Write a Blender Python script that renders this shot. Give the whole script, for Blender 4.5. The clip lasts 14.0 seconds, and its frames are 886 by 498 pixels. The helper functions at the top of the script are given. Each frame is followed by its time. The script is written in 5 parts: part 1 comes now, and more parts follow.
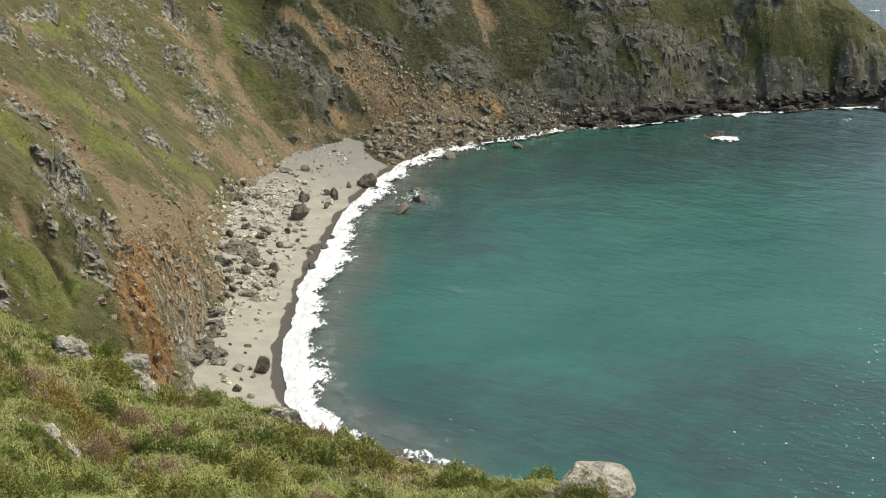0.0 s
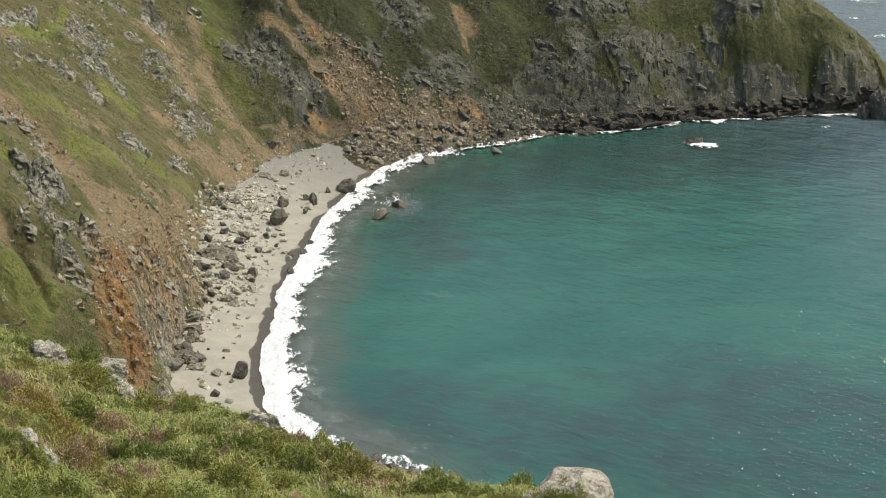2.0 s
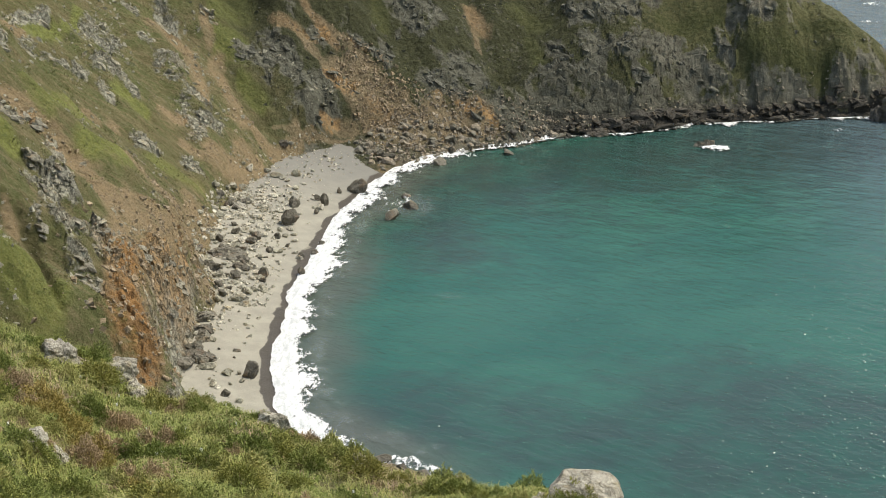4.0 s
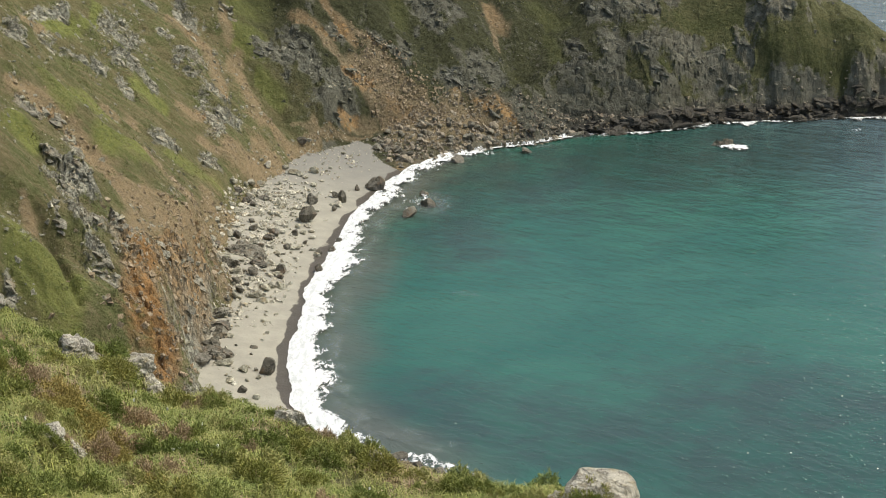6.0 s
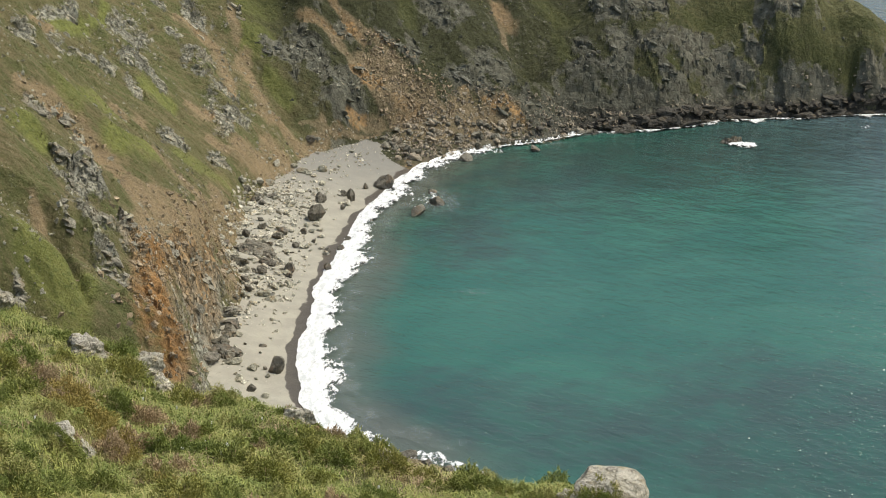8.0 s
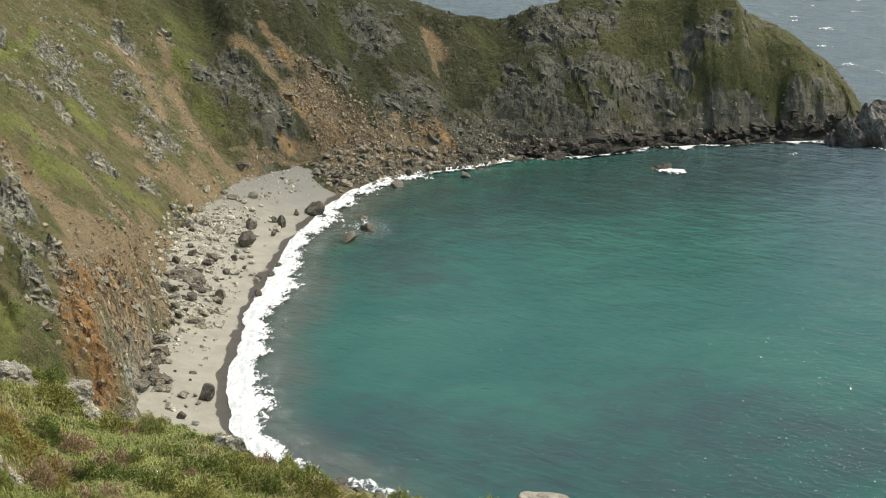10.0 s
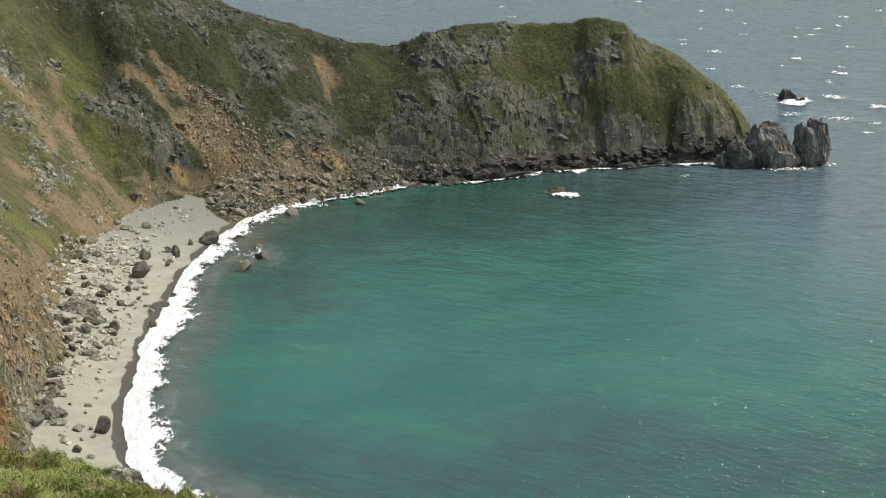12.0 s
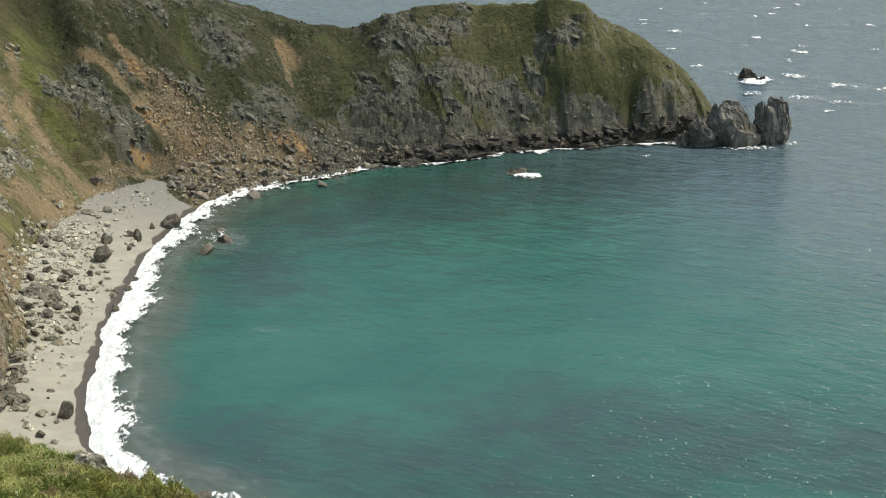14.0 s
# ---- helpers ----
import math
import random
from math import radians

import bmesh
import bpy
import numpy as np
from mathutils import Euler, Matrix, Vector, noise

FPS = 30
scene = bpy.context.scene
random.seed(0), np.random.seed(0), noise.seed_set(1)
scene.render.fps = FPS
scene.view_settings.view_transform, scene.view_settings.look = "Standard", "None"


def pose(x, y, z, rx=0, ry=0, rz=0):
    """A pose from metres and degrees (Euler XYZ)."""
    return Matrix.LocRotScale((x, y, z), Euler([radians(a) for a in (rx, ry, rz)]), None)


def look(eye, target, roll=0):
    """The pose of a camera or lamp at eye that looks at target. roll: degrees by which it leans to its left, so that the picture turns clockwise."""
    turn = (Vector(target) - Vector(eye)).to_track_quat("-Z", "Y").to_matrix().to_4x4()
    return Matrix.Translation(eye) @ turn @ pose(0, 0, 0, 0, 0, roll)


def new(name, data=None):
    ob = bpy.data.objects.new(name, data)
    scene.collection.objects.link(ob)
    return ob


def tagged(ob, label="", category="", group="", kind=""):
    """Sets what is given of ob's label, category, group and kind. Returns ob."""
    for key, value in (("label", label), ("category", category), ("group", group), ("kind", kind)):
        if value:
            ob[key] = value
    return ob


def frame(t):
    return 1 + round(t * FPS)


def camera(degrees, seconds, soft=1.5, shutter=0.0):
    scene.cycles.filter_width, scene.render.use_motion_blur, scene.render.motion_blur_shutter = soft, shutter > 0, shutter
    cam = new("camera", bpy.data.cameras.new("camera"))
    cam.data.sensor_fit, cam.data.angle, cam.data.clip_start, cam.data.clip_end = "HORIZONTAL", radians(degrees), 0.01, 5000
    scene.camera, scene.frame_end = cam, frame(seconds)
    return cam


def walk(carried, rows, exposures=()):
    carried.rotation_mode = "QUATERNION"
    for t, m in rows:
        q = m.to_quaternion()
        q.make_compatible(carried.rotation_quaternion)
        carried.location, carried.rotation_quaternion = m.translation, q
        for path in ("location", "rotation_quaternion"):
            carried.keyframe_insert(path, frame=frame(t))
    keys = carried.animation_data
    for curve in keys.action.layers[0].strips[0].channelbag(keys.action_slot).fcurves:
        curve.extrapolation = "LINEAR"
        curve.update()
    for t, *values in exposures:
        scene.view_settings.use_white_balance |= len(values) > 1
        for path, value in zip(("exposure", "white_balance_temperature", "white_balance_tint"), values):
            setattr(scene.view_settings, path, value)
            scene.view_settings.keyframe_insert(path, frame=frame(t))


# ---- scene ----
cam = camera(26.0, 14.0, soft=1.0)
EYE = (0, 0, 85)
# seconds, then the turns about x, y and z: the camera stands still on the hill and only turns
TURNS = [
    (0.0, 74.218, 1.297, 0.218), (0.5, 74.199, 1.485, 0.164), (1.0, 74.272, 1.365, -0.106), (1.5, 74.348, 1.079, -0.238),
    (2.0, 74.370, 0.957, -0.341), (2.5, 74.383, 1.095, -0.323), (3.0, 74.358, 1.010, -0.265), (5.5, 74.496, 0.398, 0.487),
    (6.0, 74.348, 0.549, 0.653), (6.5, 74.269, 0.613, 0.788), (7.0, 74.263, 0.831, 0.880), (9.3, 74.603, 0.060, 0.425),
    (9.5, 74.700, 0.000, 0.000), (10.0, 75.067, 0.250, -1.129), (10.5, 75.440, 0.858, -2.175), (11.0, 75.816, 0.632, -3.147),
    (11.5, 76.039, 0.574, -3.836), (12.0, 75.833, 0.420, -4.394), (12.5, 75.039, 0.452, -5.147), (13.0, 75.099, 0.599, -5.669),
    (13.5, 75.176, 0.612, -5.678), (14.0, 75.270, 0.626, -5.601),
]
walk(cam, [(t, pose(*EYE, a, b, c)) for t, a, b, c in TURNS], exposures=[(0.0, 0.35, 6950, 6), (8.5, 0.35, 6950, 6), (10.5, 0.34, 6880, 4.5), (14.0, 0.35, 6830, 3.5)])

# ---- light: high sun from ahead and the right, behind thin cloud ----
SUN_UP, SUN_ROUND = 60.0, 74.0
world = bpy.data.worlds.new("sky")
scene.world = world
world.use_nodes = True
sky = world.node_tree.nodes.new("ShaderNodeTexSky")
sky.sky_type, sky.sun_disc = "NISHITA", False
sky.sun_elevation, sky.sun_rotation = radians(SUN_UP), radians(SUN_ROUND)
sky.air_density, sky.dust_density = 1.0, 3.0
world.node_tree.nodes["Background"].inputs["Strength"].default_value = 0.15
world.node_tree.links.new(sky.outputs["Color"], world.node_tree.nodes["Background"].inputs["Color"])
sun = new("sun", bpy.data.lights.new("sun", "SUN"))
sun.data.energy, sun.data.angle, sun.data.color = 2.4, radians(1.5), (1.0, 0.95, 0.87)
to_sun = Vector((math.sin(radians(SUN_ROUND)) * math.cos(radians(SUN_UP)),
                 math.cos(radians(SUN_ROUND)) * math.cos(radians(SUN_UP)), math.sin(radians(SUN_UP))))
sun.matrix_world = look(to_sun * 400, (0, 0, 0))

# ---- materials ----
class Nodes:
    """A material's nodes, written short."""

    def __init__(self, name, roughness=0.9, specular=0.3):
        self.mat = bpy.data.materials.new(name)
        self.mat.use_nodes = True
        self.tree = self.mat.node_tree
        self.bsdf = self.tree.nodes["Principled BSDF"]
        self.bsdf.inputs["Roughness"].default_value = roughness
        self.bsdf.inputs["Specular IOR Level"].default_value = specular
        self.at = self.add("ShaderNodeNewGeometry").outputs["Position"]

    def add(self, kind, **settings):
        node = self.tree.nodes.new(kind)
        for key, value in settings.items():
            node.inputs[key.replace("_", " ")].default_value = value
        return node

    def link(self, a, b):
        self.tree.links.new(a, b)

    def put(self, socket, value):
        if isinstance(value, bpy.types.NodeSocket):
            self.link(value, socket)
        elif hasattr(value, "__len__") and len(value) == 3 and socket.type == "RGBA":
            socket.default_value = (*value, 1)
        else:
            socket.default_value = value

    def scaled(self, x, y, z, at=None):
        node = self.add("ShaderNodeVectorMath")
        node.operation = "MULTIPLY"
        self.link(at or self.at, node.inputs[0])
        node.inputs[1].default_value = (x, y, z)
        return node.outputs[0]

    def turned(self, degrees, x, y):
        """Places turned about z and drawn out by x along the new first axis, by y along the second."""
        node = self.add("ShaderNodeMapping")
        node.vector_type = "TEXTURE"
        node.inputs["Rotation"].default_value = (0, 0, radians(degrees))
        node.inputs["Scale"].default_value = (x, y, 1)
        self.link(self.at, node.inputs["Vector"])
        return node.outputs[0]

    def noise(self, scale, detail=4, rough=0.55, at=None, warp=0.0):
        node = self.add("ShaderNodeTexNoise", Scale=scale, Detail=detail, Roughness=rough, Distortion=warp)
        self.link(at or self.at, node.inputs["Vector"])
        return node.outputs["Fac"]

    def cells(self, scale, feature="F1", at=None, out="Distance"):
        node = self.add("ShaderNodeTexVoronoi", Scale=scale)
        node.feature = feature
        self.link(at or self.at, node.inputs["Vector"])
        return node.outputs[out]

    def sharp(self, value, low, high):
        node = self.add("ShaderNodeMapRange", From_Min=low, From_Max=high)
        node.interpolation_type = "SMOOTHSTEP"
        self.put(node.inputs["Value"], value)
        return node.outputs["Result"]

    def calc(self, op, a, b=0.0):
        node = self.add("ShaderNodeMath")
        node.operation = op
        self.put(node.inputs[0], a)
        self.put(node.inputs[1], b)
        return node.outputs[0]

    def mix(self, fac, a, b, kind="MIX"):
        node = self.add("ShaderNodeMix")
        node.data_type, node.blend_type = "RGBA", kind
        self.put(node.inputs[0], fac)
        self.put(node.inputs[6], a)
        self.put(node.inputs[7], b)
        return node.outputs[2]

    def cover(self, name="cover"):
        node = self.add("ShaderNodeAttribute")
        node.attribute_name = name
        split = self.add("ShaderNodeSeparateColor")
        self.link(node.outputs["Color"], split.inputs[0])
        return split.outputs[0], split.outputs[1], split.outputs[2]

    def random(self):
        return self.add("ShaderNodeObjectInfo").outputs["Random"]

    def bump(self, height, strength=0.5, distance=0.1):
        node = self.add("ShaderNodeBump", Strength=strength, Distance=distance)
        self.link(height, node.inputs["Height"])
        below = self.bsdf.inputs["Normal"]
        if below.is_linked:
            self.link(below.links[0].from_socket, node.inputs["Normal"])
        self.link(node.outputs["Normal"], below)

    def done(self, color):
        self.put(self.bsdf.inputs["Base Color"], color)
        return self.mat


def stone(name, low, high, stain=None, scale=1.0, varied=True):
    """Weathered rock with cracks, lichen and grain."""
    n = Nodes(name, 0.85, 0.25)
    big, fine = n.noise(0.5 * scale, 5, 0.6), n.noise(5 * scale, 5, 0.65)
    color = n.mix(n.sharp(big, 0.3, 0.7), low, high)
    color = n.mix(n.calc("MULTIPLY", n.sharp(fine, 0.45, 0.75), 0.5), color, tuple(min(1, c * 1.6) for c in high))
    crack = n.calc("ABSOLUTE", n.calc("SUBTRACT", n.noise(0.9 * scale, 4, 0.6, n.scaled(1, 1, 0.55), 0.6), 0.5))
    color = n.mix(n.calc("MULTIPLY", n.sharp(crack, 0.03, 0.0), 0.55), color, tuple(c * 0.4 for c in low))
    if stain:
        color = n.mix(n.calc("MULTIPLY", n.sharp(n.noise(0.9 * scale, 3), 0.52, 0.68), 0.7), color, stain)
    if varied:
        island = n.add("ShaderNodeNewGeometry").outputs["Random Per Island"]
        color = n.mix(n.calc("MULTIPLY", n.calc("FRACT", n.calc("ADD", n.random(), island)), 0.5), color, tuple(c * 0.6 for c in low))
    n.bump(n.calc("MULTIPLY", n.sharp(crack, 0.05, 0.0), -1.0), 0.7, 0.2)
    n.bump(n.noise(2.2 * scale, 6, 0.65), 0.9, 0.3)
    return n.done(color)


def hillside(name):
    """Turf, bare ochre soil and broken rock, by the share of each in the cover. Heath and darker rock take over towards
    the headland, with cloud shade worked into their colours.
    """
    n = Nodes(name, 0.95, 0.15)
    soil, grass, rock = n.cover()
    place = n.add("ShaderNodeSeparateXYZ")
    n.link(n.at, place.inputs[0])
    patch, clump, grain = n.noise(0.16, 5, 0.65), n.noise(1.1, 6, 0.72), n.noise(5, 4, 0.75)
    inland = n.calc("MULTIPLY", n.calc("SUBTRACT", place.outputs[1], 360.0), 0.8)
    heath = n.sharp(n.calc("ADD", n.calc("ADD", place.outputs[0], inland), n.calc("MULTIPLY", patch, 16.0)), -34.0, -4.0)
    down = n.mix(heath, n.noise(0.9, 5, 0.7, n.scaled(0.3, 1, 0.3)), n.noise(0.9, 5, 0.7, n.scaled(1, 0.3, 0.3)))
    turf = n.mix(n.sharp(patch, 0.36, 0.64), (0.143, 0.127, 0.06), (0.105, 0.119, 0.043))
    turf = n.mix(n.calc("MULTIPLY", n.sharp(down, 0.46, 0.62), 0.5), turf, (0.25, 0.2, 0.115))
    turf = n.mix(n.calc("MULTIPLY", n.sharp(clump, 0.42, 0.7), 0.6), turf, (0.12, 0.115, 0.048))
    # dark heath turf, deepened further for the cloud shadow over the back slope
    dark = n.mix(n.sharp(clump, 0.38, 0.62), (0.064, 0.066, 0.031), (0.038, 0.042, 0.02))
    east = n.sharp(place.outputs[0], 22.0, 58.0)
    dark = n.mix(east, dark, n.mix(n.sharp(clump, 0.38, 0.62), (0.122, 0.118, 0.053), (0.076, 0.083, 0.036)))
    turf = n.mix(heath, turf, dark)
    lush = n.mix(n.sharp(clump, 0.35, 0.65), (0.222, 0.238, 0.067), (0.138, 0.156, 0.048))
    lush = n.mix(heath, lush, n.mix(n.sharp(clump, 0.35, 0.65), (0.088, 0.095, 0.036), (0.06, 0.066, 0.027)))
    turf = n.mix(n.sharp(n.calc("ADD", grass, n.calc("MULTIPLY", clump, 0.9)), 0.65, 1.35), turf, lush)
    turf = n.mix(n.calc("MULTIPLY", n.sharp(grain, 0.5, 0.75), n.calc("SUBTRACT", 0.5, n.calc("MULTIPLY", heath, 0.3))), turf, (0.31, 0.27, 0.17))
    earth = n.mix(n.sharp(clump, 0.35, 0.7), (0.305, 0.228, 0.128), (0.218, 0.172, 0.103))
    earth = n.mix(n.calc("MULTIPLY", n.sharp(grain, 0.48, 0.7), 0.6), earth, (0.42, 0.31, 0.19))
    earth = n.mix(n.calc("MULTIPLY", n.sharp(patch, 0.45, 0.65), 0.5), earth, (0.18, 0.16, 0.085))
    earth = n.mix(n.calc("MULTIPLY", heath, n.calc("SUBTRACT", 0.85, n.calc("MULTIPLY", n.sharp(soil, 0.3, 0.75), 0.35))), earth, n.mix(n.sharp(clump, 0.4, 0.6), (0.19, 0.155, 0.104), (0.11, 0.096, 0.06)))
    stained = n.calc("MULTIPLY", n.cover("iron")[0], n.sharp(n.noise(0.7, 5, 0.65), 0.3, 0.5))
    earth = n.mix(stained, earth, n.mix(n.sharp(clump, 0.35, 0.65), (0.40, 0.222, 0.085), (0.24, 0.145, 0.07)))
    tilt = n.scaled(1, 0.6, 0.45)
    seam = n.calc("ABSOLUTE", n.calc("SUBTRACT", n.noise(0.42, 5, 0.6, tilt, 0.5), 0.5))
    chip = n.calc("ABSOLUTE", n.calc("SUBTRACT", n.noise(1.3, 4, 0.6, tilt, 0.4), 0.5))
    grey = n.mix(n.sharp(n.noise(0.6, 6, 0.7), 0.34, 0.66), (0.19, 0.182, 0.138), (0.38, 0.37, 0.295))
    grey = n.mix(n.calc("MULTIPLY", n.sharp(grain, 0.5, 0.72), 0.6), grey, (0.46, 0.45, 0.36))
    # darker rock of the same zone, cloud shade included in its tones
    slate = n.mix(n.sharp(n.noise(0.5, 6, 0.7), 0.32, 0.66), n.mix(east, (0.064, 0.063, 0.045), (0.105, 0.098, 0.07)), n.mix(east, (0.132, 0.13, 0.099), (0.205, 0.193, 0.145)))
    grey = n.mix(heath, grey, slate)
    block = n.add("ShaderNodeSeparateColor")
    bent = n.add("ShaderNodeVectorMath")
    bent.operation = "MULTIPLY_ADD"
    wander = n.add("ShaderNodeTexNoise", Scale=0.5, Detail=3)
    n.link(n.at, wander.inputs["Vector"])
    n.link(wander.outputs["Color"], bent.inputs[0])
    bent.inputs[1].default_value = (3.4, 3.4, 3.4)
    lean = n.add("ShaderNodeMapping")
    lean.vector_type = "TEXTURE"
    lean.inputs["Rotation"].default_value = (0.0, 0.42, 0.0)
    lean.inputs["Scale"].default_value = (1.9, 1.7, 0.95)
    n.link(n.at, lean.inputs["Vector"])
    n.link(lean.outputs[0], bent.inputs[2])
    bent = bent.outputs[0]
    n.link(n.cells(0.26, "F1", bent, "Color"), block.inputs[0])
    chunk = n.add("ShaderNodeSeparateColor")
    n.link(n.cells(0.75, "F1", bent, "Color"), chunk.inputs[0])
    facet = n.calc("ADD", n.calc("MULTIPLY", block.outputs[0], 0.65), n.calc("MULTIPLY", chunk.outputs[1], 0.35))
    grey = n.mix(n.calc("MULTIPLY", n.sharp(facet, 0.7, 0.15), 0.3), grey, (0.12, 0.115, 0.085))
    joint = n.calc("MAXIMUM", n.sharp(n.cells(0.26, "DISTANCE_TO_EDGE", bent), 0.05, 0.0), n.calc("MULTIPLY", n.sharp(n.cells(0.75, "DISTANCE_TO_EDGE", bent), 0.06, 0.0), 0.6))
    ochre = n.mix(n.sharp(clump, 0.3, 0.7), (0.42, 0.25, 0.1), (0.21, 0.145, 0.08))
    grey = n.mix(n.calc("MULTIPLY", n.sharp(soil, 0.15, 0.6), 0.8), grey, ochre)
    lines = n.calc("MAXIMUM", n.sharp(seam, 0.035, 0.0), n.calc("MULTIPLY", n.sharp(chip, 0.04, 0.0), 0.8))
    lines = n.mix(heath, lines, n.calc("MULTIPLY", joint, 0.2))
    grey = n.mix(n.calc("MULTIPLY", lines, 0.6), grey, (0.05, 0.047, 0.036))
    spread = n.calc("ADD", n.calc("MULTIPLY", clump, 0.7), n.calc("MULTIPLY", down, 0.8))
    on_soil = n.sharp(n.calc("ADD", soil, n.calc("MULTIPLY", spread, 1.7)), 1.45, 2.1)
    on_rock = n.sharp(n.calc("ADD", rock, n.calc("MULTIPLY", n.noise(0.8, 6, 0.75), 1.6)), 1.15, 1.42)
    color = n.mix(on_rock, n.mix(on_soil, turf, earth), grey)
    # black tide band on the rock at the foot
    tide = n.calc("ADD", place.outputs[2], n.calc("MULTIPLY", n.noise(0.35, 4), 5.0))
    band = n.calc("MULTIPLY", n.sharp(tide, 7.2, 4.2), n.calc("MULTIPLY", on_rock, n.sharp(place.outputs[0], 8.0, 26.0)))
    color = n.mix(n.calc("MULTIPLY", band, 0.85), color, (0.03, 0.028, 0.025))
    n.bump(n.calc("MULTIPLY", lines, n.calc("MULTIPLY", on_rock, -1.0)), 0.9, 0.6)
    n.bump(n.calc("MULTIPLY", facet, on_rock), 0.9, 0.8)
    n.bump(n.calc("MULTIPLY", clump, n.calc("SUBTRACT", 1.0, n.calc("MULTIPLY", on_rock, 0.85))), 1.0, 0.9)
    n.bump(grain, 0.8, 0.15)
    return n.done(color)


def sand():
    n = Nodes("sand", 0.95, 0.2)
    wet, stony, _ = n.cover()
    color = n.mix(n.sharp(n.noise(0.25, 4, 0.6), 0.35, 0.65), (0.355, 0.337, 0.272), (0.298, 0.283, 0.232))
    color = n.mix(n.calc("MULTIPLY", n.sharp(n.noise(7, 4, 0.7), 0.5, 0.75), 0.5), color, (0.20, 0.185, 0.16))
    color = n.mix(n.calc("MULTIPLY", n.sharp(n.noise(1.3, 5, 0.7), 0.55, 0.7), n.calc("MULTIPLY", stony, 0.6)), color, (0.16, 0.145, 0.12))
    # shade over the far end of the beach, painted as darker grey sand
    away = n.add("ShaderNodeSeparateXYZ")
    n.link(n.at, away.inputs[0])
    color = n.mix(n.calc("MULTIPLY", n.sharp(away.outputs[1], 325.0, 362.0), 0.7), color, (0.175, 0.172, 0.158))
    soaked = n.sharp(n.calc("ADD", wet, n.calc("MULTIPLY", n.noise(0.6, 3), 0.5)), 0.72, 0.84)
    color = n.mix(soaked, color, (0.085, 0.073, 0.056))
    n.put(n.bsdf.inputs["Roughness"], n.calc("SUBTRACT", 0.95, n.calc("MULTIPLY", soaked, 0.5)))
    n.bump(n.noise(2.5, 5, 0.7), 0.5, 0.12)
    return n.done(color)


def sea_water():
    n = Nodes("sea_water", 0.12, 0.5)
    n.bsdf.inputs["IOR"].default_value = 1.33
    in_cove, weed, silt = n.cover("bed")
    drift = n.noise(0.035, 4, 0.6, warp=0.6)
    color = n.mix(n.sharp(drift, 0.35, 0.68), (0.018, 0.090, 0.066), (0.028, 0.112, 0.080))
    # open water: grey-blue, with part of its sky sheen put into the colour
    color = n.mix(n.sharp(n.calc("SUBTRACT", 1.0, in_cove), 0.0, 1.0), color, (0.088, 0.128, 0.145))
    mottle = n.sharp(n.noise(0.12, 5, 0.65), 0.36, 0.62)
    color = n.mix(n.calc("MULTIPLY", weed, n.calc("ADD", n.calc("MULTIPLY", mottle, 0.45), 0.5)), color, (0.030, 0.050, 0.047))
    color = n.mix(n.calc("MULTIPLY", silt, 0.8), color, (0.085, 0.092, 0.073))
    chop = n.noise(0.75, 5, 0.6, n.turned(-52, 2.2, 1.0), 0.3)
    n.bump(n.noise(0.16, 3, 0.5, n.turned(-52, 1.8, 1.0)), 0.3, 0.5)
    open_sea = n.calc("SUBTRACT", 1.0, in_cove)
    n.put(n.bsdf.inputs["Specular IOR Level"], n.calc("ADD", 0.2, n.calc("MULTIPLY", open_sea, 0.6)))
    n.bump(n.calc("MULTIPLY", n.noise(0.3, 5, 0.6, n.turned(-40, 1.7, 1.0), 0.3), n.calc("ADD", 0.1, open_sea)), 1.0, 1.7)
    n.bump(chop, 0.7, 0.2)
    n.bump(n.noise(2.6, 3, 0.6), 0.6, 0.05)
    return n.done(color)


def surf_white():
    """Broken white water: solid where the cover is high, lace and holes where it is low."""
    n = Nodes("surf_white", 0.7, 0.3)
    solid, _, _ = n.cover("foam")
    lace = n.calc("ADD", n.calc("MULTIPLY", n.sharp(n.noise(0.8, 6, 0.68, n.scaled(1.5, 0.6, 1), 0.6), 0.28, 0.72), 0.8), n.calc("MULTIPLY", n.cells(1.6, "F1"), 0.25))
    alpha = n.sharp(n.calc("SUBTRACT", solid, lace), 0.0, 0.42)
    n.put(n.bsdf.inputs["Alpha"], alpha)
    n.bump(n.noise(1.5, 6, 0.7), 0.8, 0.3)
    return n.done(n.mix(n.sharp(n.noise(0.9, 6, 0.7, n.scaled(1.6, 0.5, 1), 0.5), 0.36, 0.6), (0.58, 0.61, 0.6), (0.83, 0.84, 0.83)))


def thin_foam():
    """A faint film of foam on the water."""
    n = Nodes("thin_foam", 0.6, 0.3)
    solid, _, _ = n.cover("foam")
    lace = n.sharp(n.noise(0.7, 6, 0.7, n.scaled(1.3, 0.6, 1), 0.8), 0.3, 0.7)
    n.put(n.bsdf.inputs["Alpha"], n.calc("MULTIPLY", n.sharp(n.calc("SUBTRACT", solid, n.calc("MULTIPLY", lace, 0.7)), 0.0, 0.7), 0.1))
    return n.done(n.mix(n.noise(1.2, 4), (0.50, 0.58, 0.56), (0.72, 0.76, 0.75)))


def leafy(name, a, b, c):
    n = Nodes(name, 0.75, 0.25)
    island = n.add("ShaderNodeNewGeometry").outputs["Random Per Island"]
    color = n.mix(n.sharp(n.noise(0.35, 4, 0.6), 0.35, 0.65), a, b)
    color = n.mix(n.calc("MULTIPLY", island, 0.8), color, c)
    return n.done(color)


def wavelet():
    n = Nodes("wavelet_water", 0.24, 0.5)
    n.bsdf.inputs["IOR"].default_value = 1.33
    return n.done(n.mix(n.noise(0.05, 3), (0.02, 0.118, 0.094), (0.03, 0.15, 0.116)))


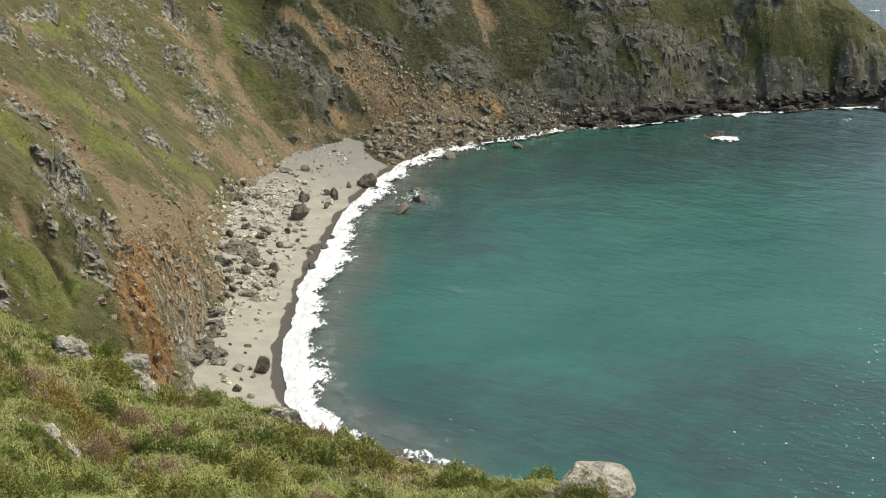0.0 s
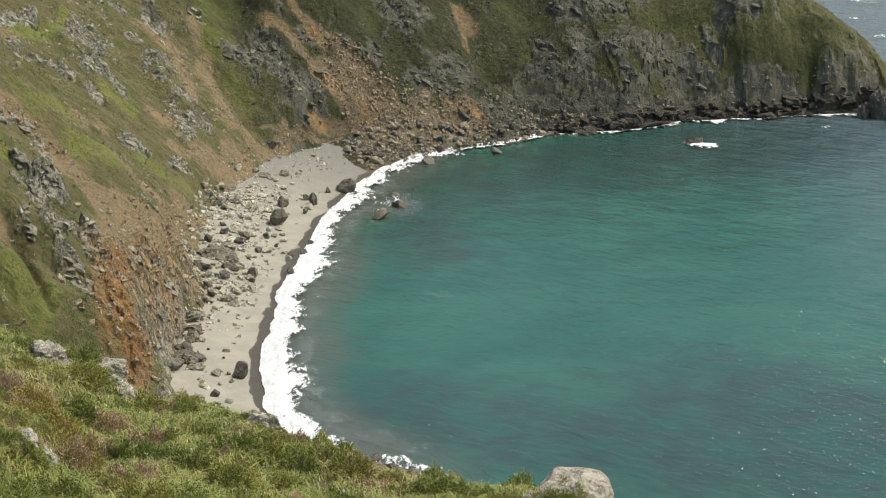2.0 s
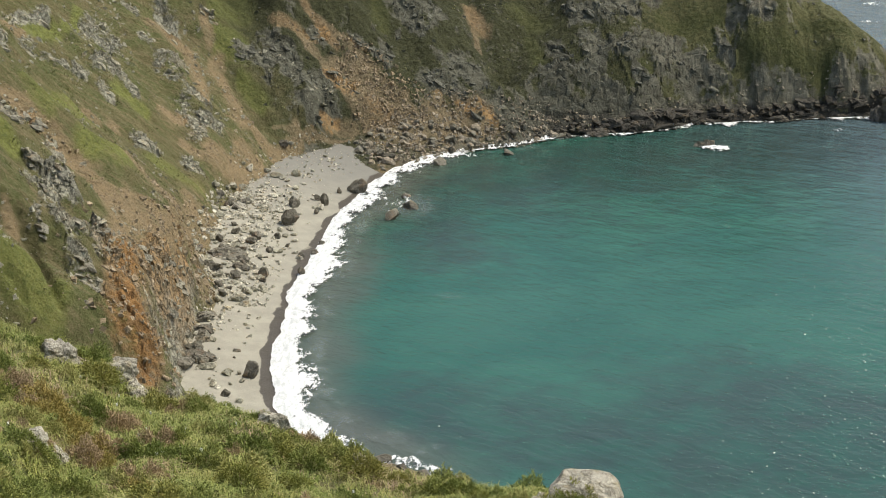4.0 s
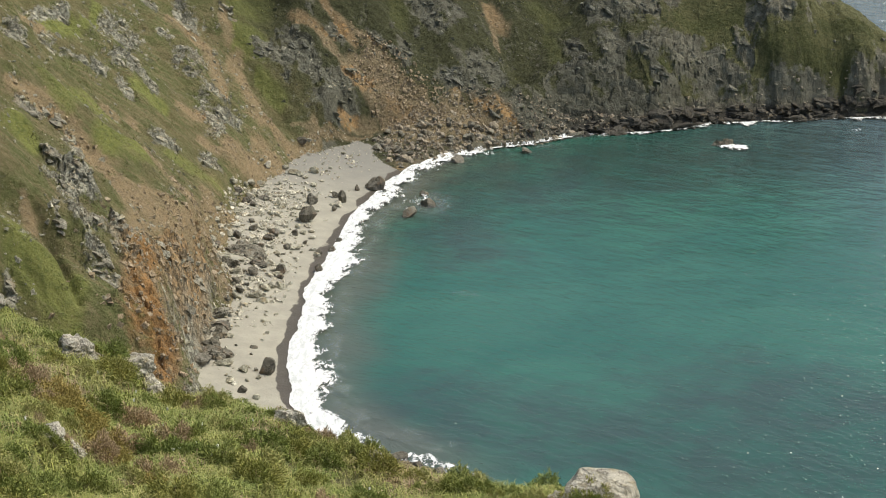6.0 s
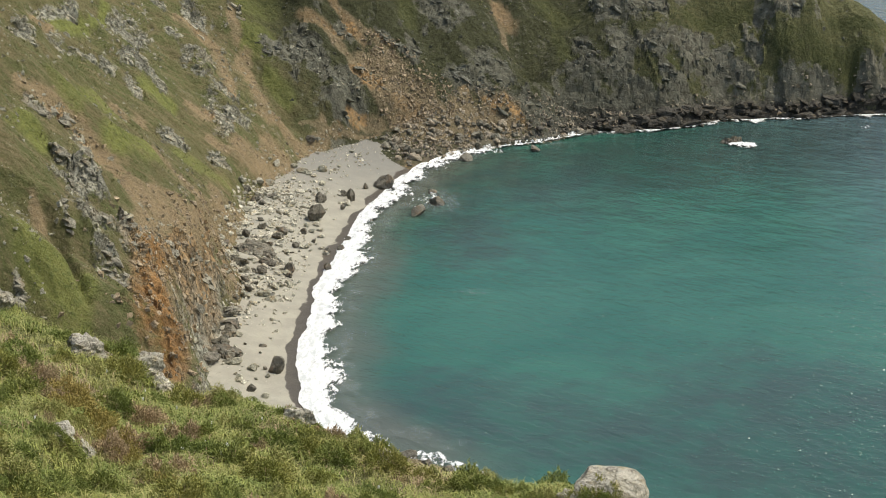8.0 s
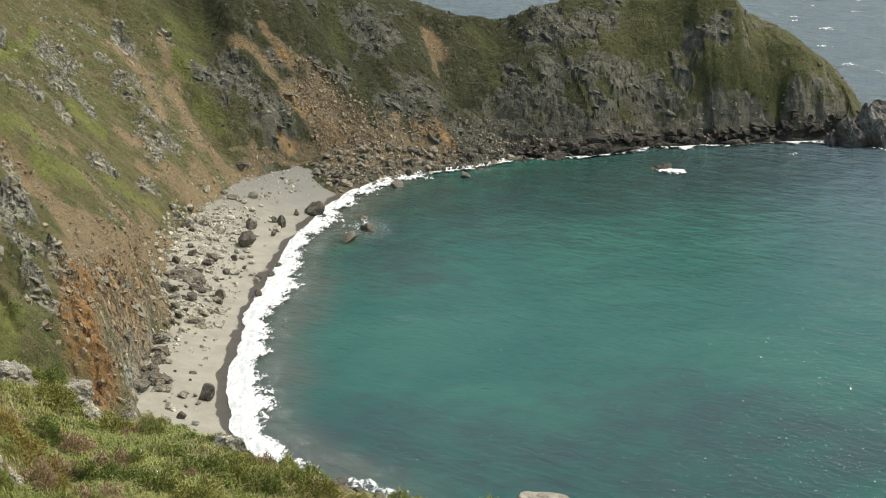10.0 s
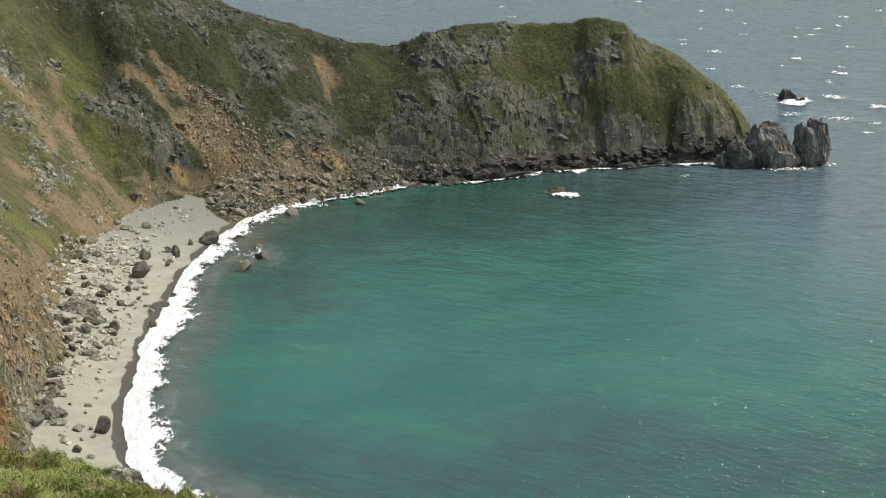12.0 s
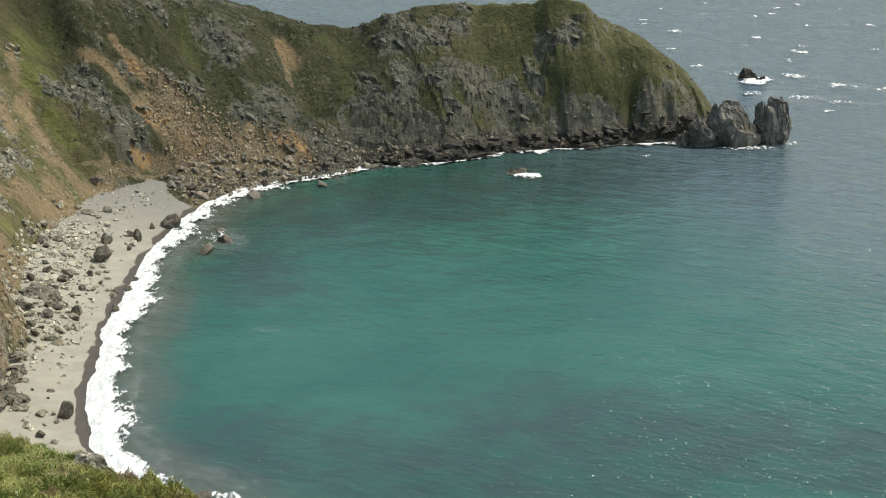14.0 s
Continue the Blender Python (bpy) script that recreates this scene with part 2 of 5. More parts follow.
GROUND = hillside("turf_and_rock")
SAND = sand()
SEA = sea_water()
FOAM = surf_white()
WAVELET = wavelet()
FILM = thin_foam()
DARK_ROCK = stone("dark_rock", (0.125, 0.114, 0.088), (0.23, 0.212, 0.168), (0.22, 0.155, 0.10), 0.9)
PALE_ROCK = stone("pale_rock", (0.31, 0.295, 0.22), (0.49, 0.47, 0.365), (0.40, 0.31, 0.18), 1.2)
OCHRE_ROCK = stone("ochre_rock", (0.32, 0.245, 0.15), (0.46, 0.37, 0.25), (0.24, 0.21, 0.16), 1.2)
CREAM_ROCK = stone("cream_rock", (0.50, 0.46, 0.35), (0.74, 0.70, 0.57), (0.50, 0.40, 0.24), 1.2)
CRAG_ROCK = stone("crag_rock", (0.098, 0.097, 0.076), (0.2, 0.198, 0.158), (0.17, 0.16, 0.09), 0.8)
TIDE_ROCK = stone("tide_rock", (0.045, 0.042, 0.034), (0.11, 0.1, 0.08), (0.12, 0.09, 0.05), 0.8)
DEBRIS_ROCK = stone("debris_rock", (0.27, 0.225, 0.16), (0.43, 0.38, 0.29), (0.26, 0.18, 0.10), 0.9)
GREY_ROCK = stone("grey_rock", (0.135, 0.125, 0.095), (0.28, 0.262, 0.205), (0.23, 0.18, 0.115), 0.8)
SLAB_ROCK = stone("slab_rock", (0.2, 0.185, 0.14), (0.37, 0.35, 0.275), (0.27, 0.21, 0.13), 0.8)
BROWN_ROCK = stone("brown_rock", (0.25, 0.19, 0.115), (0.40, 0.33, 0.23), (0.40, 0.25, 0.12), 0.9)
STACK_ROCK = stone("stack_rock", (0.105, 0.094, 0.076), (0.26, 0.24, 0.2), (0.14, 0.12, 0.07), 0.35, False)
LICHEN_ROCK = stone("lichen_rock", (0.40, 0.37, 0.29), (0.64, 0.60, 0.50), (0.42, 0.35, 0.2), 2.0)
GRASS = leafy("grass_blades", (0.2, 0.235, 0.057), (0.28, 0.285, 0.083), (0.41, 0.375, 0.16))
GORSE = leafy("gorse_leaves", (0.235, 0.285, 0.07), (0.36, 0.37, 0.105), (0.10, 0.132, 0.038))
OCHRE_GORSE = leafy("ochre_gorse", (0.36, 0.30, 0.08), (0.42, 0.32, 0.11), (0.25, 0.21, 0.07))
FURZE = leafy("furze_leaves", (0.29, 0.30, 0.07), (0.38, 0.35, 0.10), (0.15, 0.17, 0.05))
DRY = leafy("dry_bracken", (0.35, 0.25, 0.135), (0.27, 0.195, 0.11), (0.47, 0.37, 0.24))
TUSSOCK = leafy("tussock_blades", (0.20, 0.21, 0.08), (0.26, 0.235, 0.115), (0.165, 0.18, 0.066))
PETAL = leafy("white_petals", (0.75, 0.76, 0.72), (0.8, 0.8, 0.78), (0.7, 0.72, 0.62))

# ---- shape of the land, in metres: x right, y ahead, z above the sea ----
def hashed(i, j, seed):
    n = (i.astype(np.int64) * 374761393 + j.astype(np.int64) * 668265263 + seed * 974634777) & 0x7FFFFFFF
    n = ((n ^ (n >> 13)) * 1274126177) & 0x7FFFFFFF
    return ((n ^ (n >> 16)) & 0xFFFF) / 65535.0


def vnoise(x, y, seed=0):
    """Smooth value noise, -1 to 1."""
    i, j = np.floor(x), np.floor(y)
    u, v = x - i, y - j
    u, v = u * u * (3 - 2 * u), v * v * (3 - 2 * v)
    a, b = hashed(i, j, seed), hashed(i + 1, j, seed)
    c, d = hashed(i, j + 1, seed), hashed(i + 1, j + 1, seed)
    return 2 * (a + (b - a) * u + (c - a) * v + (a - b - c + d) * u * v) - 1


def fbm(x, y, octaves=4, seed=0):
    total, amp, top = 0.0, 1.0, 0.0
    for k in range(octaves):
        total = total + amp * vnoise(x * 2 ** k + 17.3 * k, y * 2 ** k - 9.1 * k, seed + k)
        top += amp
        amp *= 0.5
    return total / top


def ridged(x, y, octaves=4, seed=0):
    total, amp, top = 0.0, 1.0, 0.0
    for k in range(octaves):
        total = total + amp * (1 - 2 * np.abs(vnoise(x * 2 ** k + 5.7 * k, y * 2 ** k + 3.1 * k, seed + k)))
        top += amp
        amp *= 0.55
    return total / top


def smooth(a, b, x):
    t = np.clip((x - a) / (b - a), 0, 1)
    return t * t * (3 - 2 * t)


def smin(a, b, k):
    h = np.clip(0.5 + 0.5 * (b - a) / k, 0, 1)
    return b + (a - b) * h - k * h * (1 - h)


BAY = [(44, 150), (30, 180), (12, 196), (-2, 206), (-10, 213), (-18.8, 219), (-22.5, 230), (-24.3, 243), (-25, 259),
       (-24.6, 281), (-23.6, 294), (-22.2, 306), (-21, 320), (-17.6, 338), (-14, 355), (-9.9, 364), (-2.3, 373),
       (4.6, 379), (13.8, 382), (21.3, 390), (30.8, 392.5), (40.5, 394), (47, 398.5), (54, 402.5), (66, 403.5),
       (79, 406), (91, 407), (99, 409), (103, 416)]
NORTH = [(103, 416), (104, 425), (100, 440), (80, 452), (50, 458), (20, 461), (-10, 466), (-40, 480), (-90, 530), (-200, 640)]


def coast(x, y, line):
    """Distance from a shoreline, and how far along it the nearest point lies."""
    best = np.full(x.shape, 1e9)
    along = np.zeros(x.shape)
    run = 0.0
    for (ax, ay), (bx, by) in zip(line, line[1:]):
        dx, dy = bx - ax, by - ay
        n = math.hypot(dx, dy)
        t = np.clip(((x - ax) * dx + (y - ay) * dy) / n ** 2, 0, 1)
        d = np.hypot(x - ax - t * dx, y - ay - t * dy)
        near = d < best
        best = np.where(near, d, best)
        along = np.where(near, run + t * n, along)
        run += n
    return best, along


def inside(x, y, ring):
    odd = np.zeros(x.shape, bool)
    for (ax, ay), (bx, by) in zip(ring, ring[1:] + ring[:1]):
        if ay != by:
            odd ^= ((ay > y) != (by > y)) & (x < (bx - ax) * (y - ay) / (by - ay) + ax)
    return odd


RING = BAY + NORTH[1:] + [(-300, 640), (-300, 150)]
# sand width and slope of the hillside, by metres along the bay's shore
ALONG = [0, 97, 110, 150, 175, 195, 215, 232, 244, 258, 290, 330, 370, 420]
SAND_WIDTH = [3, 9, 12, 11, 16, 19, 20, 19, 15, 9, 7, 3, 1.5, 1]
SLOPE = [0.22, 0.22, 0.85, 0.85, 0.9, 0.85, 0.82, 0.8, 0.72, 0.8, 0.8, 0.8, 0.8, 0.8]
TOE = [0, 0, 9, 9, 3.5, 2, 2, 2.5, 5, 3, 2, 2, 2, 2]
# height of the headland's crest, by x
CREST_X = [-120, -60, -36, -20, -5, 12.6, 22.6, 29.4, 40, 46, 49, 62, 67, 72.5, 75, 77, 79, 82, 87, 90, 95, 98, 103]
CREST_Z = [100, 62, 42, 32.3, 28.6, 25.3, 24.7, 26.6, 30, 32, 30.8, 34, 37.6, 38.5, 31, 26, 23.6, 22.8, 19.9, 17.2, 14, 11.8, 9]


def strokes(x, y, lines, squash=1.0, soft=1.4):
    """How near places lie to strokes (x, y, x, y, half width): 1 on them, 0 away. squash below 1 lets them spread along y."""
    best = np.zeros(x.shape)
    wob = 1 + 0.6 * fbm(x / 3.0, y * squash / 3.0, 4, 77)
    for ax, ay, bx, by, w in lines:
        reach = 4 * w
        m = np.flatnonzero((x > min(ax, bx) - reach) & (x < max(ax, bx) + reach) & (np.abs(y - (ay + by) / 2) < abs(ay - by) / 2 + reach / squash))
        if not len(m):
            continue
        px, py = x[m] - ax, (y[m] - ay) * squash
        dx, dy = bx - ax, (by - ay) * squash
        t = np.clip((px * dx + py * dy) / max(dx * dx + dy * dy, 0.01), 0, 1)
        d = np.hypot(px - t * dx, py - t * dy) * wob[m]
        best[m] = np.maximum(best[m], 1 - smooth(w * (1 - 0.5 * soft), w * (1 + 0.5 * soft), d))
    return best


# crags, bare soil and lush turf on the slopes, from the west round to the headland
CRAGS_UPPER = [(-76.2, 326.2, -71.3, 337.2, 1.2), (-68.4, 288.3, -68.4, 288.3, 1.9), (-72.3, 324.6, -72.3, 324.6, 1.9), (-67.7, 354.9, -62.9,
        355.7, 1.4), (-61.7, 337.2, -60.3, 337.1, 1.1), (-64.8, 328.8, -63.4, 329, 0.6), (-58, 337.1, -56, 336.3, 1), (-60.3, 329.8, -58.7,
        328.6, 0.7), (-56.7, 376.3, -54.2, 373.1, 1.7), (-54.6, 359.7, -51.1, 361, 1.3), (-53, 356.1, -51.7, 356.3, 0.7), (-49.2, 352.3,
        -46.1, 356.6, 1.1), (-48.5, 346.3, -45.8, 340.1, 2.1), (-45.7, 348, -43.4, 350.4, 1.5), (-52.1, 315.8, -50.5, 316.7, 1.7), (-46.1,
        325.1, -44.3, 325.7, 1.4), (-63.4, 372.7, -61.6, 373.1, 0.7), (-49.7, 383.5, -47.5, 383.5, 0.5), (-58.8, 364.1, -57.1, 363.1, 0.8),
        (-69.5, 324.1, -66.5, 327.7, 0.5)]
CRAGS_LOWER = [(-63, 263.6, -59.9, 263.3, 0.6), (-59.8, 266.3, -56.9, 266.9, 1), (-55.8, 264.5, -53.8, 261.8, 1.4), (-54.4, 241.3, -53.2, 241.9,
        0.5), (-52.2, 241.3, -48.9, 240.5, 0.9), (-53, 236.5, -50.9, 237.6, 1.3), (-51.5, 229.8, -50.6, 228.4, 0.4), (-48.8, 231.9, -46.7,
        235, 1.2), (-46.8, 229.1, -45.1, 228.1, 1), (-45.3, 237.1, -43, 232.9, 1.1), (-45.3, 227.2, -43.1, 228, 0.7), (-40.7, 250, -38.7,
        258.4, 1.8), (-38.8, 251.3, -37.3, 245.4, 2.3), (-38.4, 264, -37.6, 259.5, 1.1), (-41.8, 249.8, -40.2, 248.2, 0.9), (-54.2, 215.3,
        -53.6, 214.5, 0.6)]
CRAGS_BACK = [(-41.2, 379.2, -36.9, 381, 2.8), (-36.7, 386.7, -28.9, 379, 2.2), (-36.2, 380.4, -25.5, 377, 3), (-29.4, 389.3, -25.3, 391.6,
        1.6), (-24, 381.8, -20.7, 381.7, 2.5), (-27.5, 373, -24.4, 375.8, 2.4), (-14, 395.9, -12.8, 389, 0.7), (-5.3, 392.2, -2.5, 389.6,
        1.1), (-26.9, 408, -23, 411, 3.5), (-18.2, 427.4, -15.5, 417.7, 2.9), (-10.9, 430.9, -6.5, 428.9, 2.5), (-11.8, 409.5, -3.4, 408.8,
        3), (-9.4, 406.7, -5.9, 402.5, 1.7), (1.7, 396.5, 5.7, 393.6, 2.8), (-0.2, 391.2, 4.3, 387.1, 1.8), (8.3, 387.7, 14.8, 389.9, 2.5),
        (-19.7, 392.9, -15.1, 391.1, 1.1), (-4.8, 392.3, -2, 389.7, 1.5)]
CRAGS_EAST = [(26.2, 418.5, 27.1, 413.2, 1.2), (29.1, 414.8, 35.8, 414.4, 1.9), (34.9, 418.1, 39.8, 416.9, 2), (29.1, 424.2, 32.1, 421.3, 2.1),
        (37.8, 422.6, 45.1, 420, 1.9), (45.7, 425.8, 45.7, 425.8, 1.9), (29.3, 410.5, 32.7, 407.2, 2.6),
        (34, 407.6, 38.8, 406.6, 2.5), (39.5, 407.8, 47.8, 410.5, 2.5), (23.1, 408.8, 24, 403.9, 1.7), (46.3, 407.8, 51.2, 407.5, 3.1),
        (52.7, 410.3, 57.3, 407.1, 2.3), (58.3, 414.8, 60.7, 409.8, 1.3), (62.2, 416.4, 69.5, 414.8, 1.6), (67.3, 417, 71.2, 417.7, 0.9),
        (25.1, 402.2, 32.1, 399.9, 1.9), (39.6, 402.2, 43.2, 402.2, 1.5), (20.2, 402.2, 24.8, 399.1, 1.8)]
CRAGS_FOOT = [(62.2, 406.6, 69.6, 406.4, 1.5), (69.7, 406.8, 82.3, 407.2, 1.5), (82.4, 407.8, 94, 409.2, 2), (89.2, 411.6, 94.4, 412.1, 1.4), (15,
        392.9, 22.1, 394.8, 1.7), (18.6, 395.3, 31.8, 396.5, 2.1), (31.8, 396.5, 56.9, 403.6, 2.5), (74.2, 420.2, 74.2, 420.2, 1.3), (57.5, 408.4, 62, 405.3, 1.3)]
SOIL_WEST = [(-64.4, 265.5, -60.3, 267.6, 0.8), (-60.3, 267.6, -56.6, 267.6, 0.8), (-56.7, 268.3, -53.3, 265.6, 0.9), (-53.2, 264.9, -47.8,
        259.8, 1.2), (-48.4, 259.1, -43.4, 251.1, 2.7), (-44.5, 257.9, -40.1, 258.8, 2.6), (-40.1, 258.8, -40.6, 297.4, 1), (-47.7, 282.7,
        -42.8, 279.3, 1.5), (-42.8, 279.3, -40.6, 308.9, 1.7), (-41.6, 306.3, -40, 309.5, 1.8), (-46.2, 264.4, -41.7, 265.4, 1.1), (-75.4,
        324.4, -73.4, 326, 0.8), (-57.6, 371.2, -51.8, 371, 1.2), (-51.2, 370.2, -46.7, 357.6, 1), (-51.7, 340, -49.4, 340.8, 1.5), (-49,
        381.5, -47.7, 378.7, 1.1), (-54.3, 226.8, -53.3, 226.4, 0.6), (-47.3, 332, -43.1, 333.2, 0.7)]
SOIL_EDGE = [(-42.1, 337.9, -38.7, 341.4, 2.4), (-39.3, 349.1, -35.1, 347.2, 1.4), (-34, 359, -30.1, 366.1, 0.9), (-39.3, 337.9, -37.1, 335.3,
        1.2), (-56.5, 297.3, -56.2, 312.6, 1.4), (-42.2, 240.6, -40.3, 222.8, 2), (-40.3, 229.8, -37.5, 220.5, 2.2), (-41.6, 223.1, -39.7,
        220.6, 0.7), (-45.7, 373.3, -40.2, 359.6, 1.6), (-40.2, 359.6, -36.1, 359.8, 0.9)]
SOIL_BACK = [(-26.5, 393.7, -20.8, 391.5, 0.9), (-20.8, 391.5, -15.1, 388.3, 1.4), (-20.2, 387.3, -15.1, 383.5, 2.3), (-15.1, 386.6, -9.4, 383.9,
        1.3), (4.5, 418, 6.8, 411.7, 2.2), (5.4, 411.5, 6.2, 404.5, 0.8), (-18.4, 382.8, -12.8, 379.5, 3.3),
        (-12.8, 381.7, -6, 380, 2.5), (-15, 377.4, -8.3, 375.6, 2.4), (-3.7, 383, 7.8, 384.9, 2.2), (-2.5, 386.8, -1.4, 384.6, 1), (1.9,
        386.9, 4.6, 386.2, 0.8), (-23, 386, -19.5, 380, 2.1), (-35.1, 390.3, -31, 389.1, 1.7), (-31, 389.1, -24.1, 383.2, 1.5), (-29.6,
        395.4, -23.2, 390, 1.1), (-24.9, 373.5, -19.5, 375.9, 1.2)]
IRON_CLIFF = [(-42.2, 240.6, -40.3, 222.8, 1.7), (-40.3, 229.8, -37.5, 220.5, 1.8)]
IRON_SCARS = [(4.5, 418, 6.8, 411.7, 1.6), (-35.1, 390.3, -31, 389.1, 1.4), (-29.6, 395.4, -23.2, 390, 0.9), (-15.5, 381, -12.5, 379.5, 1.5)]
SOIL_FOOT = [(-34.4, 365.9, -28.1, 368.7, 0.6), (-28.1, 369.4, -19.5, 373.7, 0.6), (-12.8, 384.8, -6, 380.7, 1.6), (-6, 379.4, 7.8, 383.9, 1.8)]
LUSH_WEST = [(-58.2, 273, -57.1, 287.4, 2.5), (-73.3, 330.2, -69.5, 334.7, 1.8), (-69.6, 357.8, -68.2, 339.1, 1), (-52.5, 271.1, -48.8, 276.9,
        2.3), (-49.1, 310.5, -42.9, 317.9, 1.9), (-46.1, 379.6, -41.8, 380.4, 2), (-41.4, 373.6, -36.8, 369.8, 1.1), (-53.4, 219, -47.8,
        218.1, 2.2), (-58.7, 243.6, -56.3, 241.4, 1.3), (-51, 219, -46.9, 221.3, 1.1), (-57.7, 331.8, -54.1, 332.6, 1.2), (-46.2, 387.8,
        -42.7, 391.7, 2.6)]
LUSH_EAST = [(50.6, 424.3, 69.2, 420.9, 2), (45.9, 415.6, 58.6, 417.2, 1.5), (65.1, 410.1, 82.7, 410.7, 2), (77.3, 415.9, 87.2, 414.9, 1.4),
        (38.7, 405.4, 42.2, 404, 1), (-15.9, 411, -14.1, 400.8, 1.9), (15.1, 419.8, 19.8, 415.8, 2.9), (17.2, 412.6, 19.2, 404.4, 1.4)]


def iron_at(x, y):
    """How far the bare ground is stained orange."""
    return np.maximum(strokes(x, y, IRON_CLIFF, 0.45), 0.3 * strokes(x, y, IRON_SCARS))


def cover_at(x, y, d, s, over):
    """Shares of bare soil, lush turf and rock."""
    back = smooth(-50, -30, x + 0.5 * (y - 380))
    crag = np.maximum(strokes(x, y, CRAGS_UPPER, 0.45), strokes(x, y, CRAGS_LOWER, 0.45))
    crag = np.maximum(crag, np.maximum(strokes(x, y, CRAGS_BACK), np.maximum(strokes(x, y, CRAGS_EAST), strokes(x, y, CRAGS_FOOT))))
    bare = np.maximum(strokes(x, y, SOIL_WEST, 0.45), np.maximum(strokes(x, y, SOIL_EDGE, 0.45), np.maximum(strokes(x, y, SOIL_BACK), strokes(x, y, SOIL_FOOT))))
    green = np.maximum(strokes(x, y, LUSH_WEST, 0.45), strokes(x, y, LUSH_EAST))
    soil = 0.8 * bare + 0.42 * fbm(x / 7, y / 13, 4, 51) * (1 - 0.5 * back) + 0.1 * (1 - back)
    lush = 0.85 * green + 0.4 * fbm(x / 9, y / 18, 4, 52) * (1 - 0.6 * back)
    rock = (0.5 + 0.05 * back) * crag + (0.18 + 0.12 * back) * ridged(x / 6, y / 9, 4, 53) + (0.34 + 0.16 * back) * fbm(x / 1.8, y / 2.8, 4, 54) + 0.22 * smooth(10, 40, x) * fbm(x / 5, y / 5, 3, 60) + 0.08 + 0.08 * back
    rock = rock - 0.14 * smooth(30, 55, x) * (1 - crag) * smooth(7, 12, over)
    foot = (0.75 + 0.5 * fbm(x / 6, y / 6, 3, 57)) * (1 - smooth(-2, 2.5, over + 2 * fbm(x / 5, y / 5, 3, 59))) * smooth(-8, 4, x)
    toe = (1 - smooth(4, 9, over)) * (1 - smooth(150, 172, s)) * (s > 90) + 0.4 * (1 - smooth(1, 5, over)) * (s > 150) * (x < 0)
    soil = soil + 0.2 * toe * (1 + 0.8 * fbm(x / 3, y / 3, 3, 56))
    rock = rock + 0.3 * toe
    heap = (1 - smooth(1, 3.5, over)) * smooth(-19, -13, x) * (1 - smooth(6, 14, x))
    soil, lush, rock = soil + 0.25 * heap, lush * (1 - heap), np.maximum(rock, 0.45 * heap * (1 - bare))
    rock = np.maximum(rock, foot * (1 - bare)) - 0.45 * bare * (1 - 0.7 * crag) - 0.35 * green * (1 - crag)
    return np.clip(soil, 0, 1), np.clip(lush, 0, 1), np.clip(rock, 0, 1)


def blocks(x, y, size, seed):
    """Broken rock: tilted facets, one for each cell of a jittered net, with open joints between them; about -1 to 1."""
    u, v = x / size, y / size
    best, second, level = np.full(x.shape, 9.0), np.full(x.shape, 9.0), np.zeros(x.shape)
    for a in (-1, 0, 1):
        for b in (-1, 0, 1):
            i, j = np.floor(u) + a, np.floor(v) + b
            du, dv = u - i - hashed(i, j, seed), v - j - hashed(i, j, seed + 1)
            r = np.sqrt(du * du + dv * dv)
            tilt = (hashed(i, j, seed + 2) - 0.5) * du * 2.2 + (hashed(i, j, seed + 3) - 0.5) * dv * 2.2
            near = r < best
            second = np.where(near, best, np.minimum(second, r))
            best = np.where(near, r, best)
            level = np.where(near, 1.4 * hashed(i, j, seed + 4) - 0.7 + tilt, level)
    return level - 0.38 * smooth(0.13, 0.02, second - best)


# gullies and ribs on the slopes: from, to, half width and height
RELIEF = [(-45.3, 400.9, -35, 366.8, 4, -1.1), (-31.8, 396.7, -12.4, 380.8, 3.2, -0.9), (4.4, 418, 9.9, 399.9, 3, -2), (19.4, 420.6, 11.1,
        399.3, 3.5, -2.2), (-33.9, 391, -26.5, 372.1, 4, 2.4), (-7.7, 410.9, -0.8, 391.5, 3.5, 1.8), (28.2, 421.1, 28, 401, 4, 1.6), (43.6,
        411.7, 45.1, 403, 4, 1.5), (60.8, 415.6, 62.1, 406.3, 2.2, -0.7), (64.7, 407.2, 64.5, 405.6, 1.7, -3.2), (72.9, 408.5, 73.3, 406.9,
        1.2, -2), (80.8, 408.9, 80.4, 407.1, 1.3, -3.4), (88.7, 409.4, 89, 407.4, 1.1, -2.4)]
FOLDS = [(-57.2, 244.4, -49.8, 241.9, 1.8, 1.4), (-49.8, 241.9, -43.2, 235.1, 2.2, 1.6), (-54.9, 264.4, -41.1, 249.1, 2.5, -1.2), (-55.1,
        366.4, -41.9, 340.4, 3, 1.5), (-46.9, 379.1, -36.9, 363.1, 3, -1.6), (-65.5, 352, -51.1, 314.9, 3, 0.9),
        (-52.5, 226.7, -47, 219.4, 0.8, -1.3), (-51.1, 226.1, -48, 220.8, 0.7, -0.9), (-52.4, 217.5, -50.9, 217, 0.7, -0.9), (-54.3, 216.3, -52.5, 215.7, 0.7, -0.8)]


def relief(x, y, lines):
    total = np.zeros(x.shape)
    for ax, ay, bx, by, w, h in lines:
        dx, dy = bx - ax, by - ay
        t = np.clip(((x - ax) * dx + (y - ay) * dy) / (dx * dx + dy * dy), -0.15, 1.0)
        d = np.hypot(x - ax - t * dx, y - ay - t * dy)
        total = total + h * np.exp(-(d / w) ** 2)
    return total


